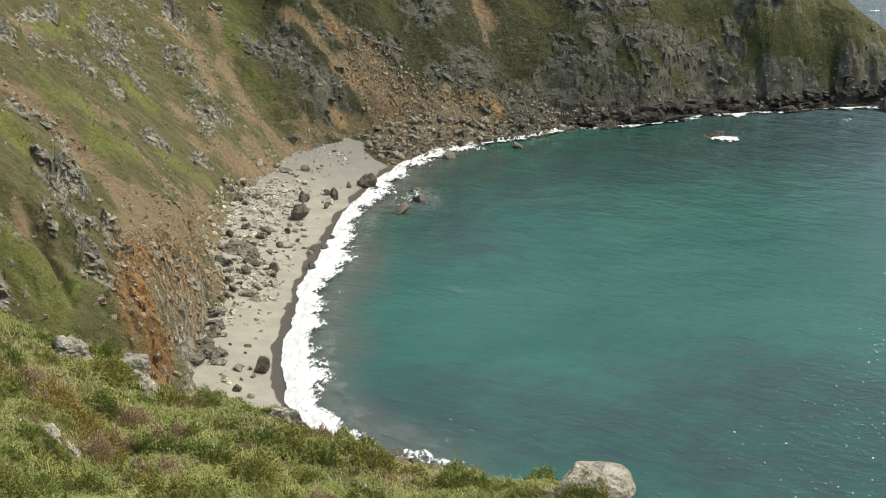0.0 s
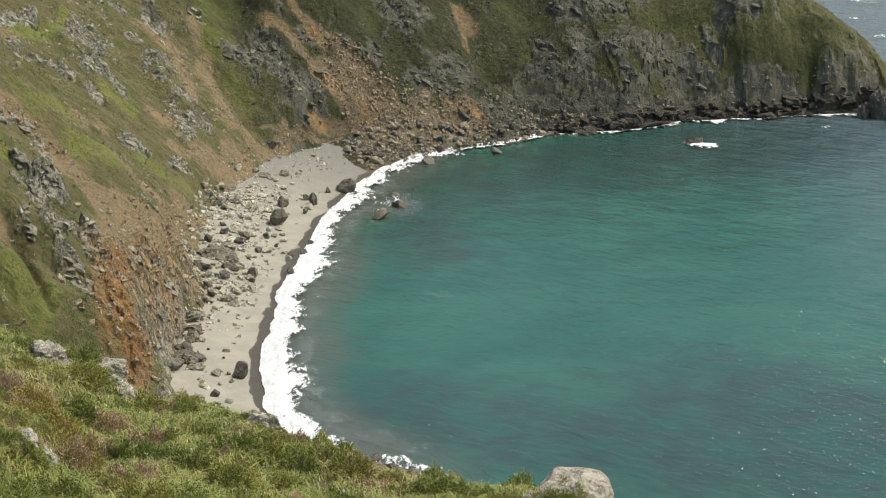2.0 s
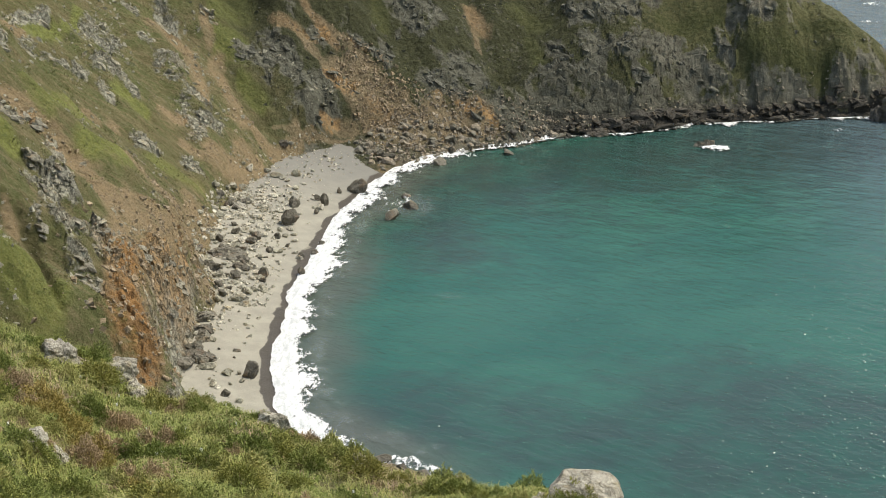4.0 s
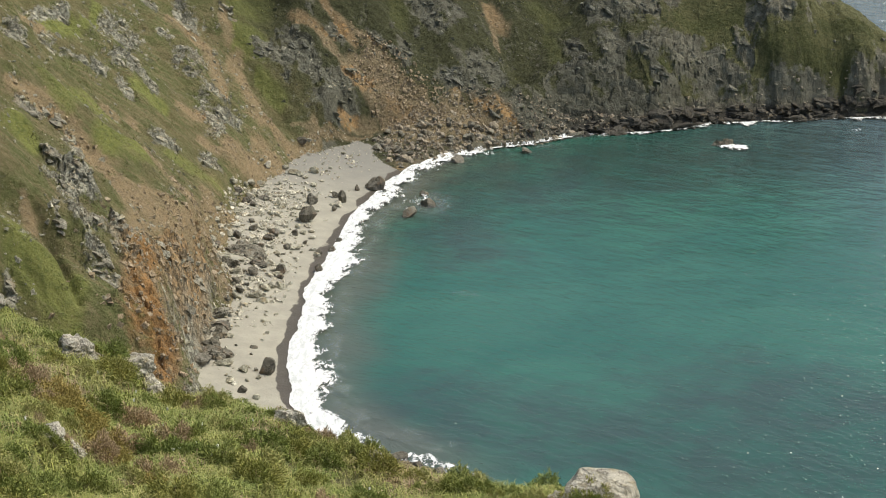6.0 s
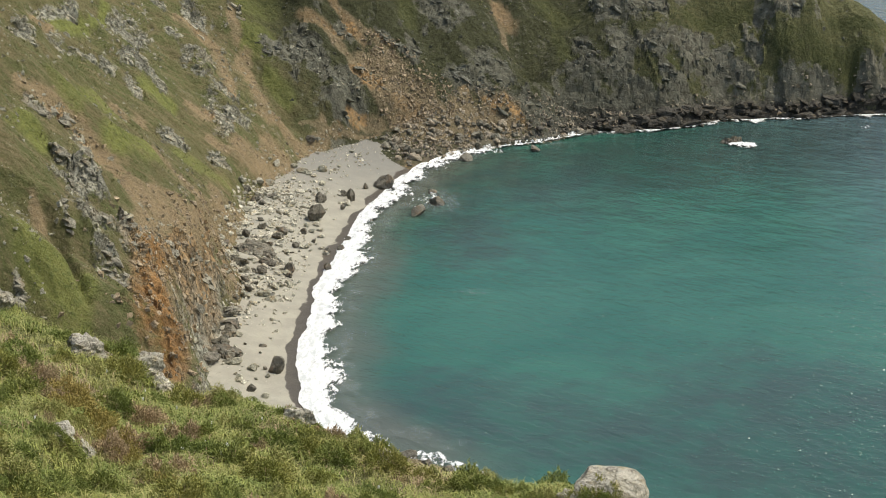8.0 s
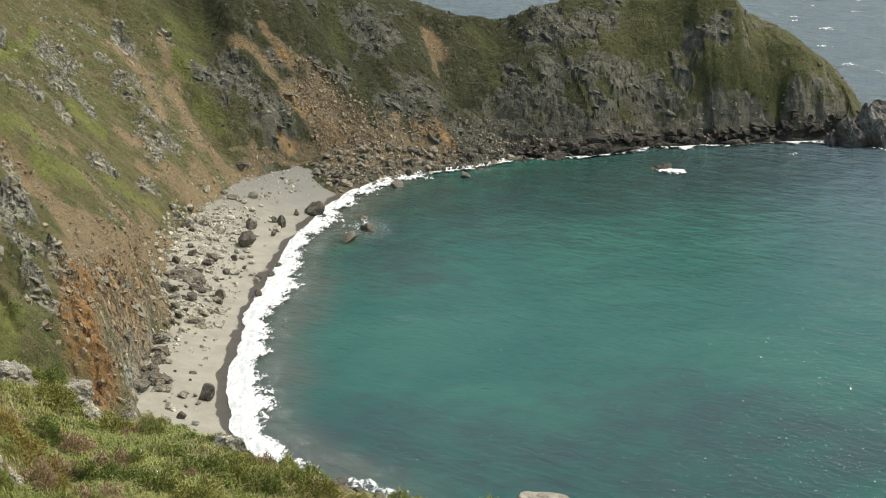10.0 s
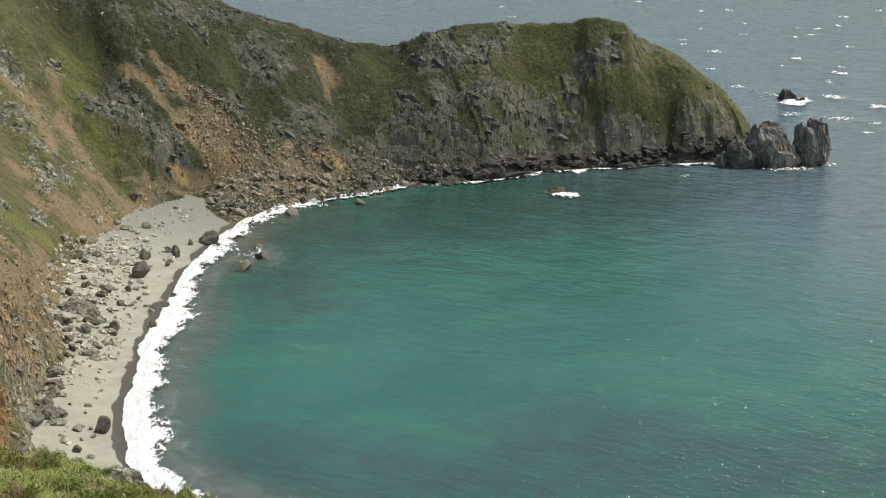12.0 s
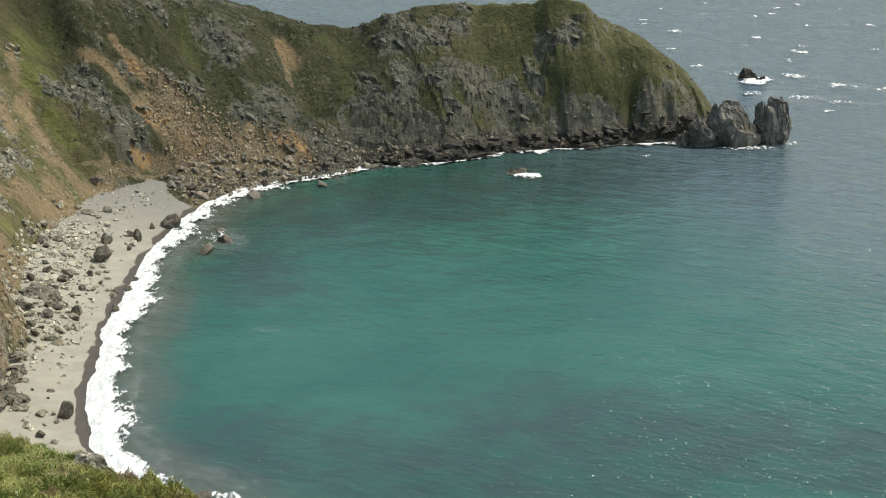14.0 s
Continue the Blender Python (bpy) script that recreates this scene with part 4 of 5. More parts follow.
blades("grass", x, y, z, r, (0.18, 0.45), 0.027, 8, 0.11, 1.7, GRASS, "tussocky green and straw-tinged clifftop grass", "grass")
x, y, z, r = scatter(40000, 302, lambda x, y: smooth(-0.3, 0.2, fbm(x / 1.8, y / 1.8, 3, 97)))
blades("heath", x, y, z, r, (0.08, 0.26), 0.05, 10, 0.14, 1.5, GORSE, "low dark green heath between the grass", "heath")
x, y, z, r = scatter(15000, 303, dry_here)
blades("dry_bracken", x, y, z, r, (0.15, 0.42), 0.03, 5, 0.12, 1.5, DRY, "dead brown bracken and straw in patches", "bracken")
x, y, z, r = scatter(900, 304, lambda x, y: 0.12 * smooth(-0.1, 0.4, fbm(x / 3, y / 3, 2, 98)) + 0.5 * strokes(x, y, [(-10.5, 59, -8.3, 53.5, 1.2)]))
blades("sea_campion", x, y, z + 0.34, r, (0.03, 0.05), 0.034, 5, 0.015, 1.2, PETAL, "small white clifftop flowers in the grass", "flowers")


def bush_parts(seed, leaf, leaves=5200):
    """Stems and leaves of a low gorse bush about 1 m across."""
    r = np.random.default_rng(seed)
    a = r.uniform(0, 2 * np.pi, leaves)
    up = r.uniform(0.02, 1, leaves)
    lump = 1 + 0.22 * np.sin(3 * a + seed) + 0.16 * np.sin(7 * a + 2 * seed) * np.cos(5 * up) + 0.1 * np.sin(13 * a + 9 * up)
    rad = 0.5 * np.sqrt(1 - (0.92 * up) ** 2) * r.uniform(0.7, 1.05, leaves) * lump
    c = np.stack([np.cos(a) * rad, np.sin(a) * rad, 0.46 * up * r.uniform(0.75, 1.1, leaves) * (1 + 0.2 * np.sin(2 * a + seed)) * lump], 1)
    out = c + np.array([0, 0, 0.05]) + r.normal(0, 0.3, (leaves, 3))
    out /= np.linalg.norm(out, axis=1)[:, None]
    side = np.cross(out, r.normal(0, 1, (leaves, 3)))
    side /= np.linalg.norm(side, axis=1)[:, None]
    long, half = r.uniform(0.035, 0.085, leaves)[:, None], r.uniform(0.009, 0.02, leaves)[:, None]
    verts = np.stack([c - side * half * 0.5, c + side * half * 0.5, c + out * long * 0.6 + side * half, c + out * long], 1).reshape(-1, 3)
    faces = np.arange(leaves * 4).reshape(-1, 4)
    foliage = mesh_of("foliage", verts, faces, leaf, True)
    bm = bmesh.new()
    for k in range(7):
        t = k * 0.9 + seed
        m = pose(0, 0, 0, 0, 42 if k else 0, math.degrees(t)) @ Matrix.Translation((0, 0, 0.2))
        bmesh.ops.create_cone(bm, cap_ends=True, segments=5, radius1=0.018, radius2=0.006, depth=0.42, matrix=m)
    stem = bpy.data.meshes.new("stem")
    bm.to_mesh(stem)
    bm.free()
    stem.materials.append(DRY)
    return foliage, stem


BUSHES = [bush_parts(k, (GORSE, FURZE, GORSE, GRASS, GORSE, DRY, OCHRE_GORSE)[k]) for k in range(7)]


def bush(x, y, w, k, label, kind=None):
    top = tagged(new("gorse_bush"), label, "bush", "bushes on the near hill")
    top.matrix_world = pose(x, y, float(near_hill(np.array([x]), np.array([y]))[0]) - 0.08 * w, 0, 0, k * 77) @ Matrix.Diagonal((w, w, w * 0.95, 1))
    for name, data in zip(("foliage", "stem"), BUSHES[k % 6 if kind is None else kind]):
        new(name, data).parent = top


# x, y, width
for k, (x, y, w) in enumerate([(-14.1, 63.6, 1.1), (-14.8, 64.3, 0.9), (-12.6, 63, 1.3), (-3.6, 57.6, 1.5), (-5.4, 58.6, 1.0), (3.3, 51.6, 1.1),
                               (-15.4, 60.3, 1.0), (0.3, 54.6, 0.8), (-8.6, 60.2, 0.9), (-6.4, 59.4, 0.8), (1.3, 54.2, 0.6), (-9.8, 61, 0.7), (-1.5, 56.2, 0.5)]):
    bush(x, y, w, 2 * k, "dense green gorse bush on the edge of the slope")
for x, y, w in [(3.3, 52.2, 1.4), (3.75, 52.0, 1.1), (-13.2, 62.7, 0.9), (-12.7, 63.3, 0.8)]:
    bush(x, y, w, int(y), "yellow-green gorse bush on the clifftop slope", 1)
for x, y, w in [(-12.8, 55.6, 1.3), (-12.3, 54.9, 1.2), (-12.6, 54.1, 1.0), (-11.7, 54.2, 1.3), (-11.3, 53.5, 1.0), (-10.8, 53.0, 1.1), (-10.3, 52.0, 0.9), (-8.8, 49.6, 0.8)]:
    bush(x, y, w, int(y * 3), "ochre-yellow dying gorse bush on the clifftop slope", 6)
for x, y, w in [(-14.3, 57.4, 1.3), (-13.7, 56.6, 1.2), (-13.0, 54.6, 0.9), (-12.6, 51.6, 0.7), (-11.8, 50.4, 0.6), (-8.2, 50.6, 0.6), (-2.8, 56.9, 0.8)]:
    bush(x, y, w, int(y), "dead brown bush on the clifftop slope", 5)
r = random.Random(31)
for k in range(258):
    y = r.uniform(41, 62)
    x = r.uniform(-0.29, 0.05) * y
    bush(x, y, 0.55 + 1.0 * r.random() ** 1.6, k, "low gorse bush growing among the clifftop grass")

# rocks that show through the turf: x, y, width, height above the turf
NEAR_ROCKS = [rock_mesh("rock", 400 + k, LICHEN_ROCK, 9, 0.16, 4, 0.8) for k in range(5)]
for k, (x, y, w, up) in enumerate([(-11.7, 63.0, 1.35, 0.1), (-11.0, 62.6, 1.0, 0.05), (-13.3, 62.1, 1.5, 0.0), (-13.8, 62.6, 0.9, 0.1), (-12.75, 61.8, 0.9, 0.05), (-12.1, 51.0, 1.2, -0.12), (-11.55, 51.9, 1.0, -0.15), (-3.1, 56.9, 0.7, 0.2), (-6.0, 59.3, 0.95, 0.12), (-4.1, 57.0, 1.3, -0.22), (-3.9, 58.3, 0.9, 0.0),
                                   (-17.6, 66.3, 1.4, 0.15), (2.5, 52.9, 1.2, -0.15), (-10.8, 62.0, 0.7, 0.0)]):
    z = float(near_hill(np.array([x]), np.array([y]))[0])
    ob = tagged(new("rock", NEAR_ROCKS[k % 5]), "pale lichen-covered rock bedded in the clifftop turf", "rock", "rocks in the clifftop turf")
    ob.matrix_world = pose(x, y, z - 0.2 * w + up, 0, 0, 40 + k * 83) @ Matrix.Diagonal((w, w * 0.8, w * 0.8, 1))

big = rock_mesh("rock", 433, LICHEN_ROCK, 7, 0.07, 4, 0.62)
ob = tagged(new("rock", big), "large flat-topped pale rock on the brink of the slope", "rock", "rocks in the clifftop turf")
ob.matrix_world = pose(3.5, 53.2, float(near_hill(np.array([3.35]), np.array([53.2]))[0]) - 0.3, 0, 0, 20) @ Matrix.Diagonal((2.5, 2.2, 2.1, 1))

# ---- outcrops on the slopes ----
r = random.Random(17)
for lines, material, sizes, each, squash, label in (
        (CRAGS_UPPER, PALE_ROCK, (0.7, 2.2), 5, 2.2, "pale angular outcrop standing out of the steep turf"),
        (CRAGS_LOWER, SLAB_ROCK, (0.7, 2.0), 8, 2.0, "jagged grey outcrop above the beach"),
        (CRAGS_BACK, CRAG_ROCK, (1.2, 3.0), 4, 1.0, "broken grey outcrop on the slope behind the cove"),
        (CRAGS_EAST, CRAG_ROCK, (1.0, 2.4), 3, 1.0, "grey slab of bedrock on the headland's face")):
    pool = [rock_mesh("outcrop", r.randrange(9000), material, 17, 0.08, 3, 0.8) for _ in range(5)]
    for ax, ay, bx, by, w in lines:
        for k in range(each):
            t = r.random()
            x, y = ax + (bx - ax) * t + r.uniform(-0.8, 0.8) * w, ay + (by - ay) * t + r.uniform(-0.8, 0.8) * w * squash
            size = sizes[0] + (sizes[1] - sizes[0]) * r.random() ** 1.8
            ob = tagged(new("outcrop", pool[k % 5]), label, "rock", "outcrops on the slopes")
            ob.matrix_world = pose(x, y, height(x, y) - 0.34 * size, r.uniform(-25, 25), r.uniform(10, 45), r.uniform(-40, 40)) @ Matrix.Diagonal((size * 1.35, size * 0.8, size * 0.6, 1))

# ---- boulder belt under the far cliff ----
r = random.Random(12)
p, out = shore_at(np.arange(237, 372, 0.25))
BELT = [rock_mesh("boulder", 500 + k, (DEBRIS_ROCK, GREY_ROCK, GREY_ROCK)[k % 3], 15 + k % 5, 0.08, 2, 0.8) for k in range(9)]
TIDAL = [rock_mesh("boulder", 520 + k, TIDE_ROCK, 12 + k % 4, 0.12, 3, 0.7) for k in range(6)]
count = 0
while count < 300:
    i = min(int(r.random() ** 1.8 * len(p)), len(p) - 1)
    deep = float(np.interp(i, [0, 40, 100, 150, 200], [15, 12, 6.5, 4, 1.6]))
    inland = deep * r.random() ** 0.8 if i < 190 else r.uniform(-0.6, deep)
    x, y = p[i][0] - out[i][0] * inland + r.uniform(-1, 1), p[i][1] - out[i][1] * inland
    if x < -23.5 + 0.6 * (377.3 - y):
        continue
    w = 0.75 + 1.6 * r.random() ** 2.2 + (0.7 if i > 190 else 0.15)
    ob = tagged(new("boulder", TIDAL[count % 6] if i > 170 + r.uniform(-40, 40) else BELT[count % 9]), "angular boulder heaped at the foot of the cliff", "boulder", "boulders under the far cliff")
    ob.matrix_world = pose(x, y, max(height(x, y), -0.4) - 0.12 * w, r.uniform(-20, 20), r.uniform(-20, 20), r.uniform(0, 360)) @ Matrix.Diagonal((w * (1.1 if i < 190 else 1.7), w * 0.9, w * 0.85, 1))
    count += 1

for x, y, w in [(-12.5, 214.2, 1.8), (-14.8, 216.4, 1.4), (-8.6, 211.6, 2.0), (-6.2, 209.6, 1.3), (-17.2, 217.8, 1.2), (-3.6, 207.2, 1.6)]:
    ob = tagged(new("boulder", POOL[int(w * 10) % 8]), "wet dark boulder in the surf under the near slope", "boulder", "boulders on the beach")
    ob.matrix_world = pose(x, y, -0.2, 5, -6, x * 40) @ Matrix.Diagonal((w * 1.2, w, w * 0.8, 1))

# low ledges of bedrock along the back of the sand: x, y, width, depth
LEDGES = [rock_mesh("ledge", 600 + k, (GREY_ROCK, DARK_ROCK)[k % 2], 16, 0.13, 4, 0.6) for k in range(4)]
for k, (x, y, w, dpt) in enumerate([(-35.9, 296.5, 5.6, 6.5), (-33.2, 293.6, 2.8, 2.6), (-36, 263, 3.8, 4.8), (-35.3, 258, 4.8, 3.6), (-34.8, 254.5, 3.2, 2.6), (-35.2, 246, 6, 4.2), (-33.9, 244.8, 3.2, 3), (-36.3, 241, 4.4, 4.2), (-35.5, 249.6, 2.8, 2.4), (-37.5, 296, 4, 4), (-37.2, 269, 4, 5), (-33.4, 290, 3, 3), (-37.6, 288, 4, 4)]):
    ob = tagged(new("ledge", LEDGES[k % 4]), "low jagged ledge of grey bedrock at the back of the sand", "rock", "ledges behind the beach")
    ob.matrix_world = pose(x, y, min(height(x, y), 2.2) - 0.6, 0, 0, k * 70) @ Matrix.Diagonal((w, dpt, 3.6, 1))

# dark tidal ledges along the foot of the headland
r = random.Random(15)
p, out = shore_at(np.linspace(296, 366, 18))
SHELVES = [rock_mesh("ledge", 640 + k, TIDE_ROCK, 15, 0.12, 4, 0.5) for k in range(4)]
for k in range(18):
    x, y = p[k][0] - out[k][0] * r.uniform(-0.5, 1.5), p[k][1] - out[k][1] * r.uniform(-0.5, 1.5)
    ob = tagged(new("ledge", SHELVES[k % 4]), "black tidal ledge along the foot of the headland", "rock", "tidal ledges under the headland")
    ob.matrix_world = pose(x, y, -0.5, r.uniform(-6, 6), r.uniform(-8, 8), r.uniform(-25, 25)) @ Matrix.Diagonal((r.uniform(5, 8.5), r.uniform(3, 4.5), r.uniform(3.4, 5.2), 1))

# stones strewn over the upper beach
r = random.Random(21)
g = np.random.default_rng(21)
tx, ty = g.uniform(-44, -14, 9000), g.uniform(228, 366, 9000)
tz, sandy, d, s, over = land(tx, ty)
chance = (0.12 + 0.88 * smooth(-15, -5, over)) * np.where((ty > 272) & (ty < 335), 1, 0.22)
keep = np.flatnonzero((d > 4) & (over < 2.5) & (g.random(9000) < chance))[:300]
for count, i in enumerate(keep):
    x, y, z = float(tx[i]), float(ty[i]), float(tz[i])
    w = 0.5 + 1.2 * r.random() ** 2
    pale = r.random() < 0.86
    ob = tagged(new("stone", (PALE if pale else POOL)[count % 5]), "pale weathered stone lying on the upper beach" if pale else "dark stone lying on the upper beach", "stone", "stones on the beach")
    ob.matrix_world = pose(x, y, z - 0.1 * w, r.uniform(-15, 15), r.uniform(-15, 15), r.uniform(0, 360)) @ Matrix.Diagonal((w * 1.2, w * 0.9, w, 1))


def rubble(name, places, sizes, seed, material, label, category):
    """Many small angular stones in one mesh."""
    g = np.random.default_rng(seed)
    corners = np.array([(-1, -1, -1), (1, -1, -1), (1, 1, -1), (-1, 1, -1), (-1, -1, 1), (1, -1, 1), (1, 1, 1), (-1, 1, 1)], float) * 0.42
    sides = np.array([(0, 3, 2, 1), (4, 5, 6, 7), (0, 1, 5, 4), (1, 2, 6, 5), (2, 3, 7, 6), (3, 0, 4, 7)])
    n = len(places)
    v = corners[None] * g.uniform(0.2, 1.25, (n, 8, 3)) * np.asarray(sizes)[:, None, None] * g.uniform(0.6, 1.2, (n, 1, 3))
    a, b = g.uniform(0, 2 * np.pi, n), g.uniform(-1.3, 1.3, n)
    ca, sa, cb, sb = np.cos(a)[:, None], np.sin(a)[:, None], np.cos(b)[:, None], np.sin(b)[:, None]
    x, y, z = v[..., 0], v[..., 1], v[..., 2]
    y, z = y * cb - z * sb, y * sb + z * cb
    x, y = x * ca - y * sa, x * sa + y * ca
    v = np.stack([x, y, z], -1) + np.asarray(places)[:, None]
    faces = (np.arange(n)[:, None, None] * 8 + sides[None]).reshape(-1, 4)
    return tagged(new(name, mesh_of(name, v.reshape(-1, 3), faces, material)), label, category, kind="stuff")


def sown(count, seed, box, chance):
    g = np.random.default_rng(seed)
    x, y = g.uniform(box[0], box[1], count), g.uniform(box[2], box[3], count)
    z, sandy, d, s, over = land(x, y)
    keep = g.random(count) < chance(x, y, z, d, s, over, sandy)
    return np.stack([x, y, z], 1)[keep], g


def share(k):
    return lambda x, y, z, d, s, over, sandy: cover_at(x, y, d, s, over)[k]


def on_crag(x, y, z, d, s, over, sandy):
    return (over > 1) * smooth(0.3, 0.75, cover_at(x, y, d, s, over)[2] + 0.4 * fbm(x / 2.5, y / 3.5, 3, 83)) * (1 - 0.85 * smooth(-60, -38, x + 0.5 * (y - 380))) * (1 - 0.75 * (s < 165) * (over < 13))


at, g = sown(60000, 41, (-78, -18, 205, 425), on_crag)
sizes = 0.2 + 1.0 * g.random(len(at)) ** 3
at[:, 2] -= 0.15 * sizes
rubble("slope_rocks", at, sizes, 42, PALE_ROCK, "broken pale rock standing out of the turf", "rocks")
at, g = sown(26000, 43, (-78, -30, 205, 400), lambda x, y, z, d, s, over, sandy: (over > 2) * 0.6 * smooth(0.0, 0.4, fbm(x / 6, y / 9, 4, 84)) * (1 - smooth(-56, -44, x + 0.5 * (y - 380))))
sizes = 0.15 + 1.0 * g.random(len(at)) ** 4
at[:, 2] -= 0.1 * sizes
rubble("slope_stones", at, sizes, 44, PALE_ROCK, "pale stones scattered over the turf", "stones")
at, g = sown(26000, 45, (-64, 10, 215, 415), lambda x, y, z, d, s, over, sandy: (over > -1) * smooth(0.4, 0.9, cover_at(x, y, d, s, over)[0]) * 0.8)
rubble("scree", at, 0.15 + 0.7 * g.random(len(at)) ** 3, 46, OCHRE_ROCK, "loose ochre scree on the bare slope", "scree")
at, g = sown(26000, 47, (-46, -12, 225, 372), lambda x, y, z, d, s, over, sandy: (d > 3) * (over < 2.5) * (0.03 + 0.95 * smooth(-14, -2, over) * smooth(255, 280, y) * (1 - 0.6 * smooth(335, 350, y)) * smooth(-0.3, 0.3, fbm(x / 5, y / 5, 3, 87))))
rubble("shingle", at, 0.16 + 0.75 * g.random(len(at)) ** 3, 48, CREAM_ROCK, "pale shingle and small stones on the upper beach", "shingle")
at, g = sown(16000, 49, (-19, 100, 366, 412), lambda x, y, z, d, s, over, sandy: (~sandy) * (d > -1) * (d < 12 - 8 * smooth(-5, 30, x)) * (0.9 - 0.6 * smooth(20, 40, x)))
rubble("cobbles", at, 0.25 + 0.95 * g.random(len(at)) ** 2.2, 50, DEBRIS_ROCK, "brown-grey broken rock along the foot of the cliff", "rocks")


at, g = sown(2200, 63, (-23, -5, 375, 393), lambda x, y, z, d, s, over, sandy: (~sandy) * (over > -2) * 0.8 * strokes(x, y, [(-20, 388, -10, 380, 5), (-9, 383, 3, 384, 3)]))
rubble("scree", at, 0.25 + 0.85 * g.random(len(at)) ** 3, 64, OCHRE_ROCK, "tumbled ochre rocks at the foot of the scree chute", "scree")
at, g = sown(7000, 65, (-52, -34, 218, 285), lambda x, y, z, d, s, over, sandy: (over > 0) * (over < 8) * (s < 160) * smooth(-0.1, 0.4, fbm(x / 3, y / 3, 3, 89)) * 0.6)
sizes = 0.25 + 1.2 * g.random(len(at)) ** 3
at[:, 2] -= 0.2 * sizes
rubble("cliff_rocks", at, sizes, 66, BROWN_ROCK, "jutting grey-brown rock on the low cliff behind the beach", "rocks")

at, g = sown(3000, 69, (-50, -33, 200, 246), lambda x, y, z, d, s, over, sandy: (over > 0) * (over < 22) * smooth(-0.25, 0.3, fbm(x / 2.4, y / 2.4, 3, 97)) * (0.12 + 0.8 * strokes(x, y, [(-43, 237, -36.5, 219, 2.8)])))
sizes = 0.25 + 1.1 * g.random(len(at)) ** 3
at[:, 2] -= 0.25 * sizes
rubble("cliff_rocks", at, sizes, 70, OCHRE_ROCK, "broken ochre rock on the cliff under the near slope", "rocks")

# broken grey rock on the slopes behind the far end of the beach and on the headland
def on_headland(x, y, z, d, s, over, sandy):
    soil, lush, rock = cover_at(x, y, d, s, over)
    e = coast(x, y, NORTH)[0]
    top = smooth(0.36, 0.5, d / (d + e)) * (1 - smooth(10, 40, x))
    bare = smooth(0.25, 0.7, rock + 0.4 * fbm(x / 3, y / 3, 3, 93)) + 0.8 * top * smooth(-0.1, 0.3, fbm(x / 5, y / 5, 3, 94)) + 0.12
    return (over > 2) * (e > 6) * smooth(-60, -44, x + 0.5 * (y - 380)) * bare * (1 - smooth(0.45, 0.8, soil)) * (1 - 0.6 * smooth(30, 60, x)) * (1 - 0.7 * lush) * (0.25 + 0.3 * smooth(-26, -14, x))


at, g = sown(42000, 67, (-62, 98, 366, 445), on_headland)
sizes = 0.25 + 1.05 * g.random(len(at)) ** 4
at[:, 2] -= 0.22 * sizes
rubble("crag_rocks", at, sizes, 68, CRAG_ROCK, "broken grey rock standing out of the heath", "rocks")

# tussocks on the slopes across the bay
at, g = sown(15000, 61, (-78, 100, 205, 440), lambda x, y, z, d, s, over, sandy: (over > 2) * (1 - smooth(0.35, 0.7, cover_at(x, y, d, s, over)[2])) * (1 - 0.8 * smooth(0.4, 0.8, cover_at(x, y, d, s, over)[0])) * (1 - 0.85 * smooth(-34, -6, x + 0.8 * (y - 360))) * (0.35 + 0.65 * smooth(-0.2, 0.3, fbm(x / 5, y / 5, 3, 86))))
blades("tussocks", at[:, 0], at[:, 1], at[:, 2] - 0.05, g, (0.2, 0.5), 0.16, 4, 0.22, 1.1, TUSSOCK, "coarse olive tussocks on the slopes round the cove", "tussocks")


# ---- stacks, islet and half-sunk rock ----
def crag_mesh(name, seed, chunks, material):
    """Jagged rock of several upright slabs grown into each other: x, y, width, depth, height of each."""
    g = random.Random(seed)
    bm = bmesh.new()
    for x, y, w, d, h in chunks:
        piece = bmesh.new()
        bmesh.ops.create_icosphere(piece, subdivisions=4, radius=0.62)
        for v in piece.verts:
            v.co *= 0.62 / max(0.36, (abs(v.co.x) ** 4 + abs(v.co.y) ** 4 + abs(v.co.z) ** 4) ** 0.25) * 0.9
        planes = [(Vector((g.gauss(0, 1), g.gauss(0, 1), g.gauss(0, 0.6))).normalized(), g.uniform(0.3, 0.5)) for _ in range(12)]
        shift = Vector((g.uniform(0, 90), g.uniform(0, 90), g.uniform(0, 90)))
        turn = g.uniform(-0.12, 0.12)
        for v in piece.verts:
            for n, far in planes:
                past = v.co.dot(n) - far
                if past > 0:
                    v.co -= past * n
            q = Vector((v.co.x * w, v.co.y * d, v.co.z * h))
            slim = 1 - 0.6 * max(0, q.z / h)
            q.x, q.y = q.x * slim, q.y * slim
            crack = abs(noise.noise(Vector((q.x * 0.55 + q.z * 0.15, q.y * 0.55, q.z * 0.12)) + shift))
            push = noise.fractal(q * 0.5 + shift, 0.65, 2.1, 5) * 0.45 - 0.5 * max(0, 0.16 - crack) / 0.16
            q += q.normalized() * push
            v.co = Vector((x + q.x + turn * q.z, y + q.y, q.z + h * 0.42 + (0.25 + 0.8 * max(0, q.z / h)) * (noise.noise(q * 2.1) + 1.2 * noise.noise(q * 0.9 + shift))))
        part_of = bpy.data.meshes.new("piece")
        piece.to_mesh(part_of)
        piece.free()
        bm.from_mesh(part_of)
        bpy.data.meshes.remove(part_of)
    data = bpy.data.meshes.new(name)
    bm.to_mesh(data)
    bm.free()
    data.materials.append(material)
    return data


def stack(x, y, chunks, seed, label):
    """A sea stack of upright slabs, each a part."""
    top = tagged(new("sea_stack"), label, "sea stack", "sea stacks")
    top.matrix_world = pose(x, y, -0.5)
    for k, chunk in enumerate(chunks):
        new("slab", crag_mesh("slab", seed + k, [chunk], STACK_ROCK)).parent = top


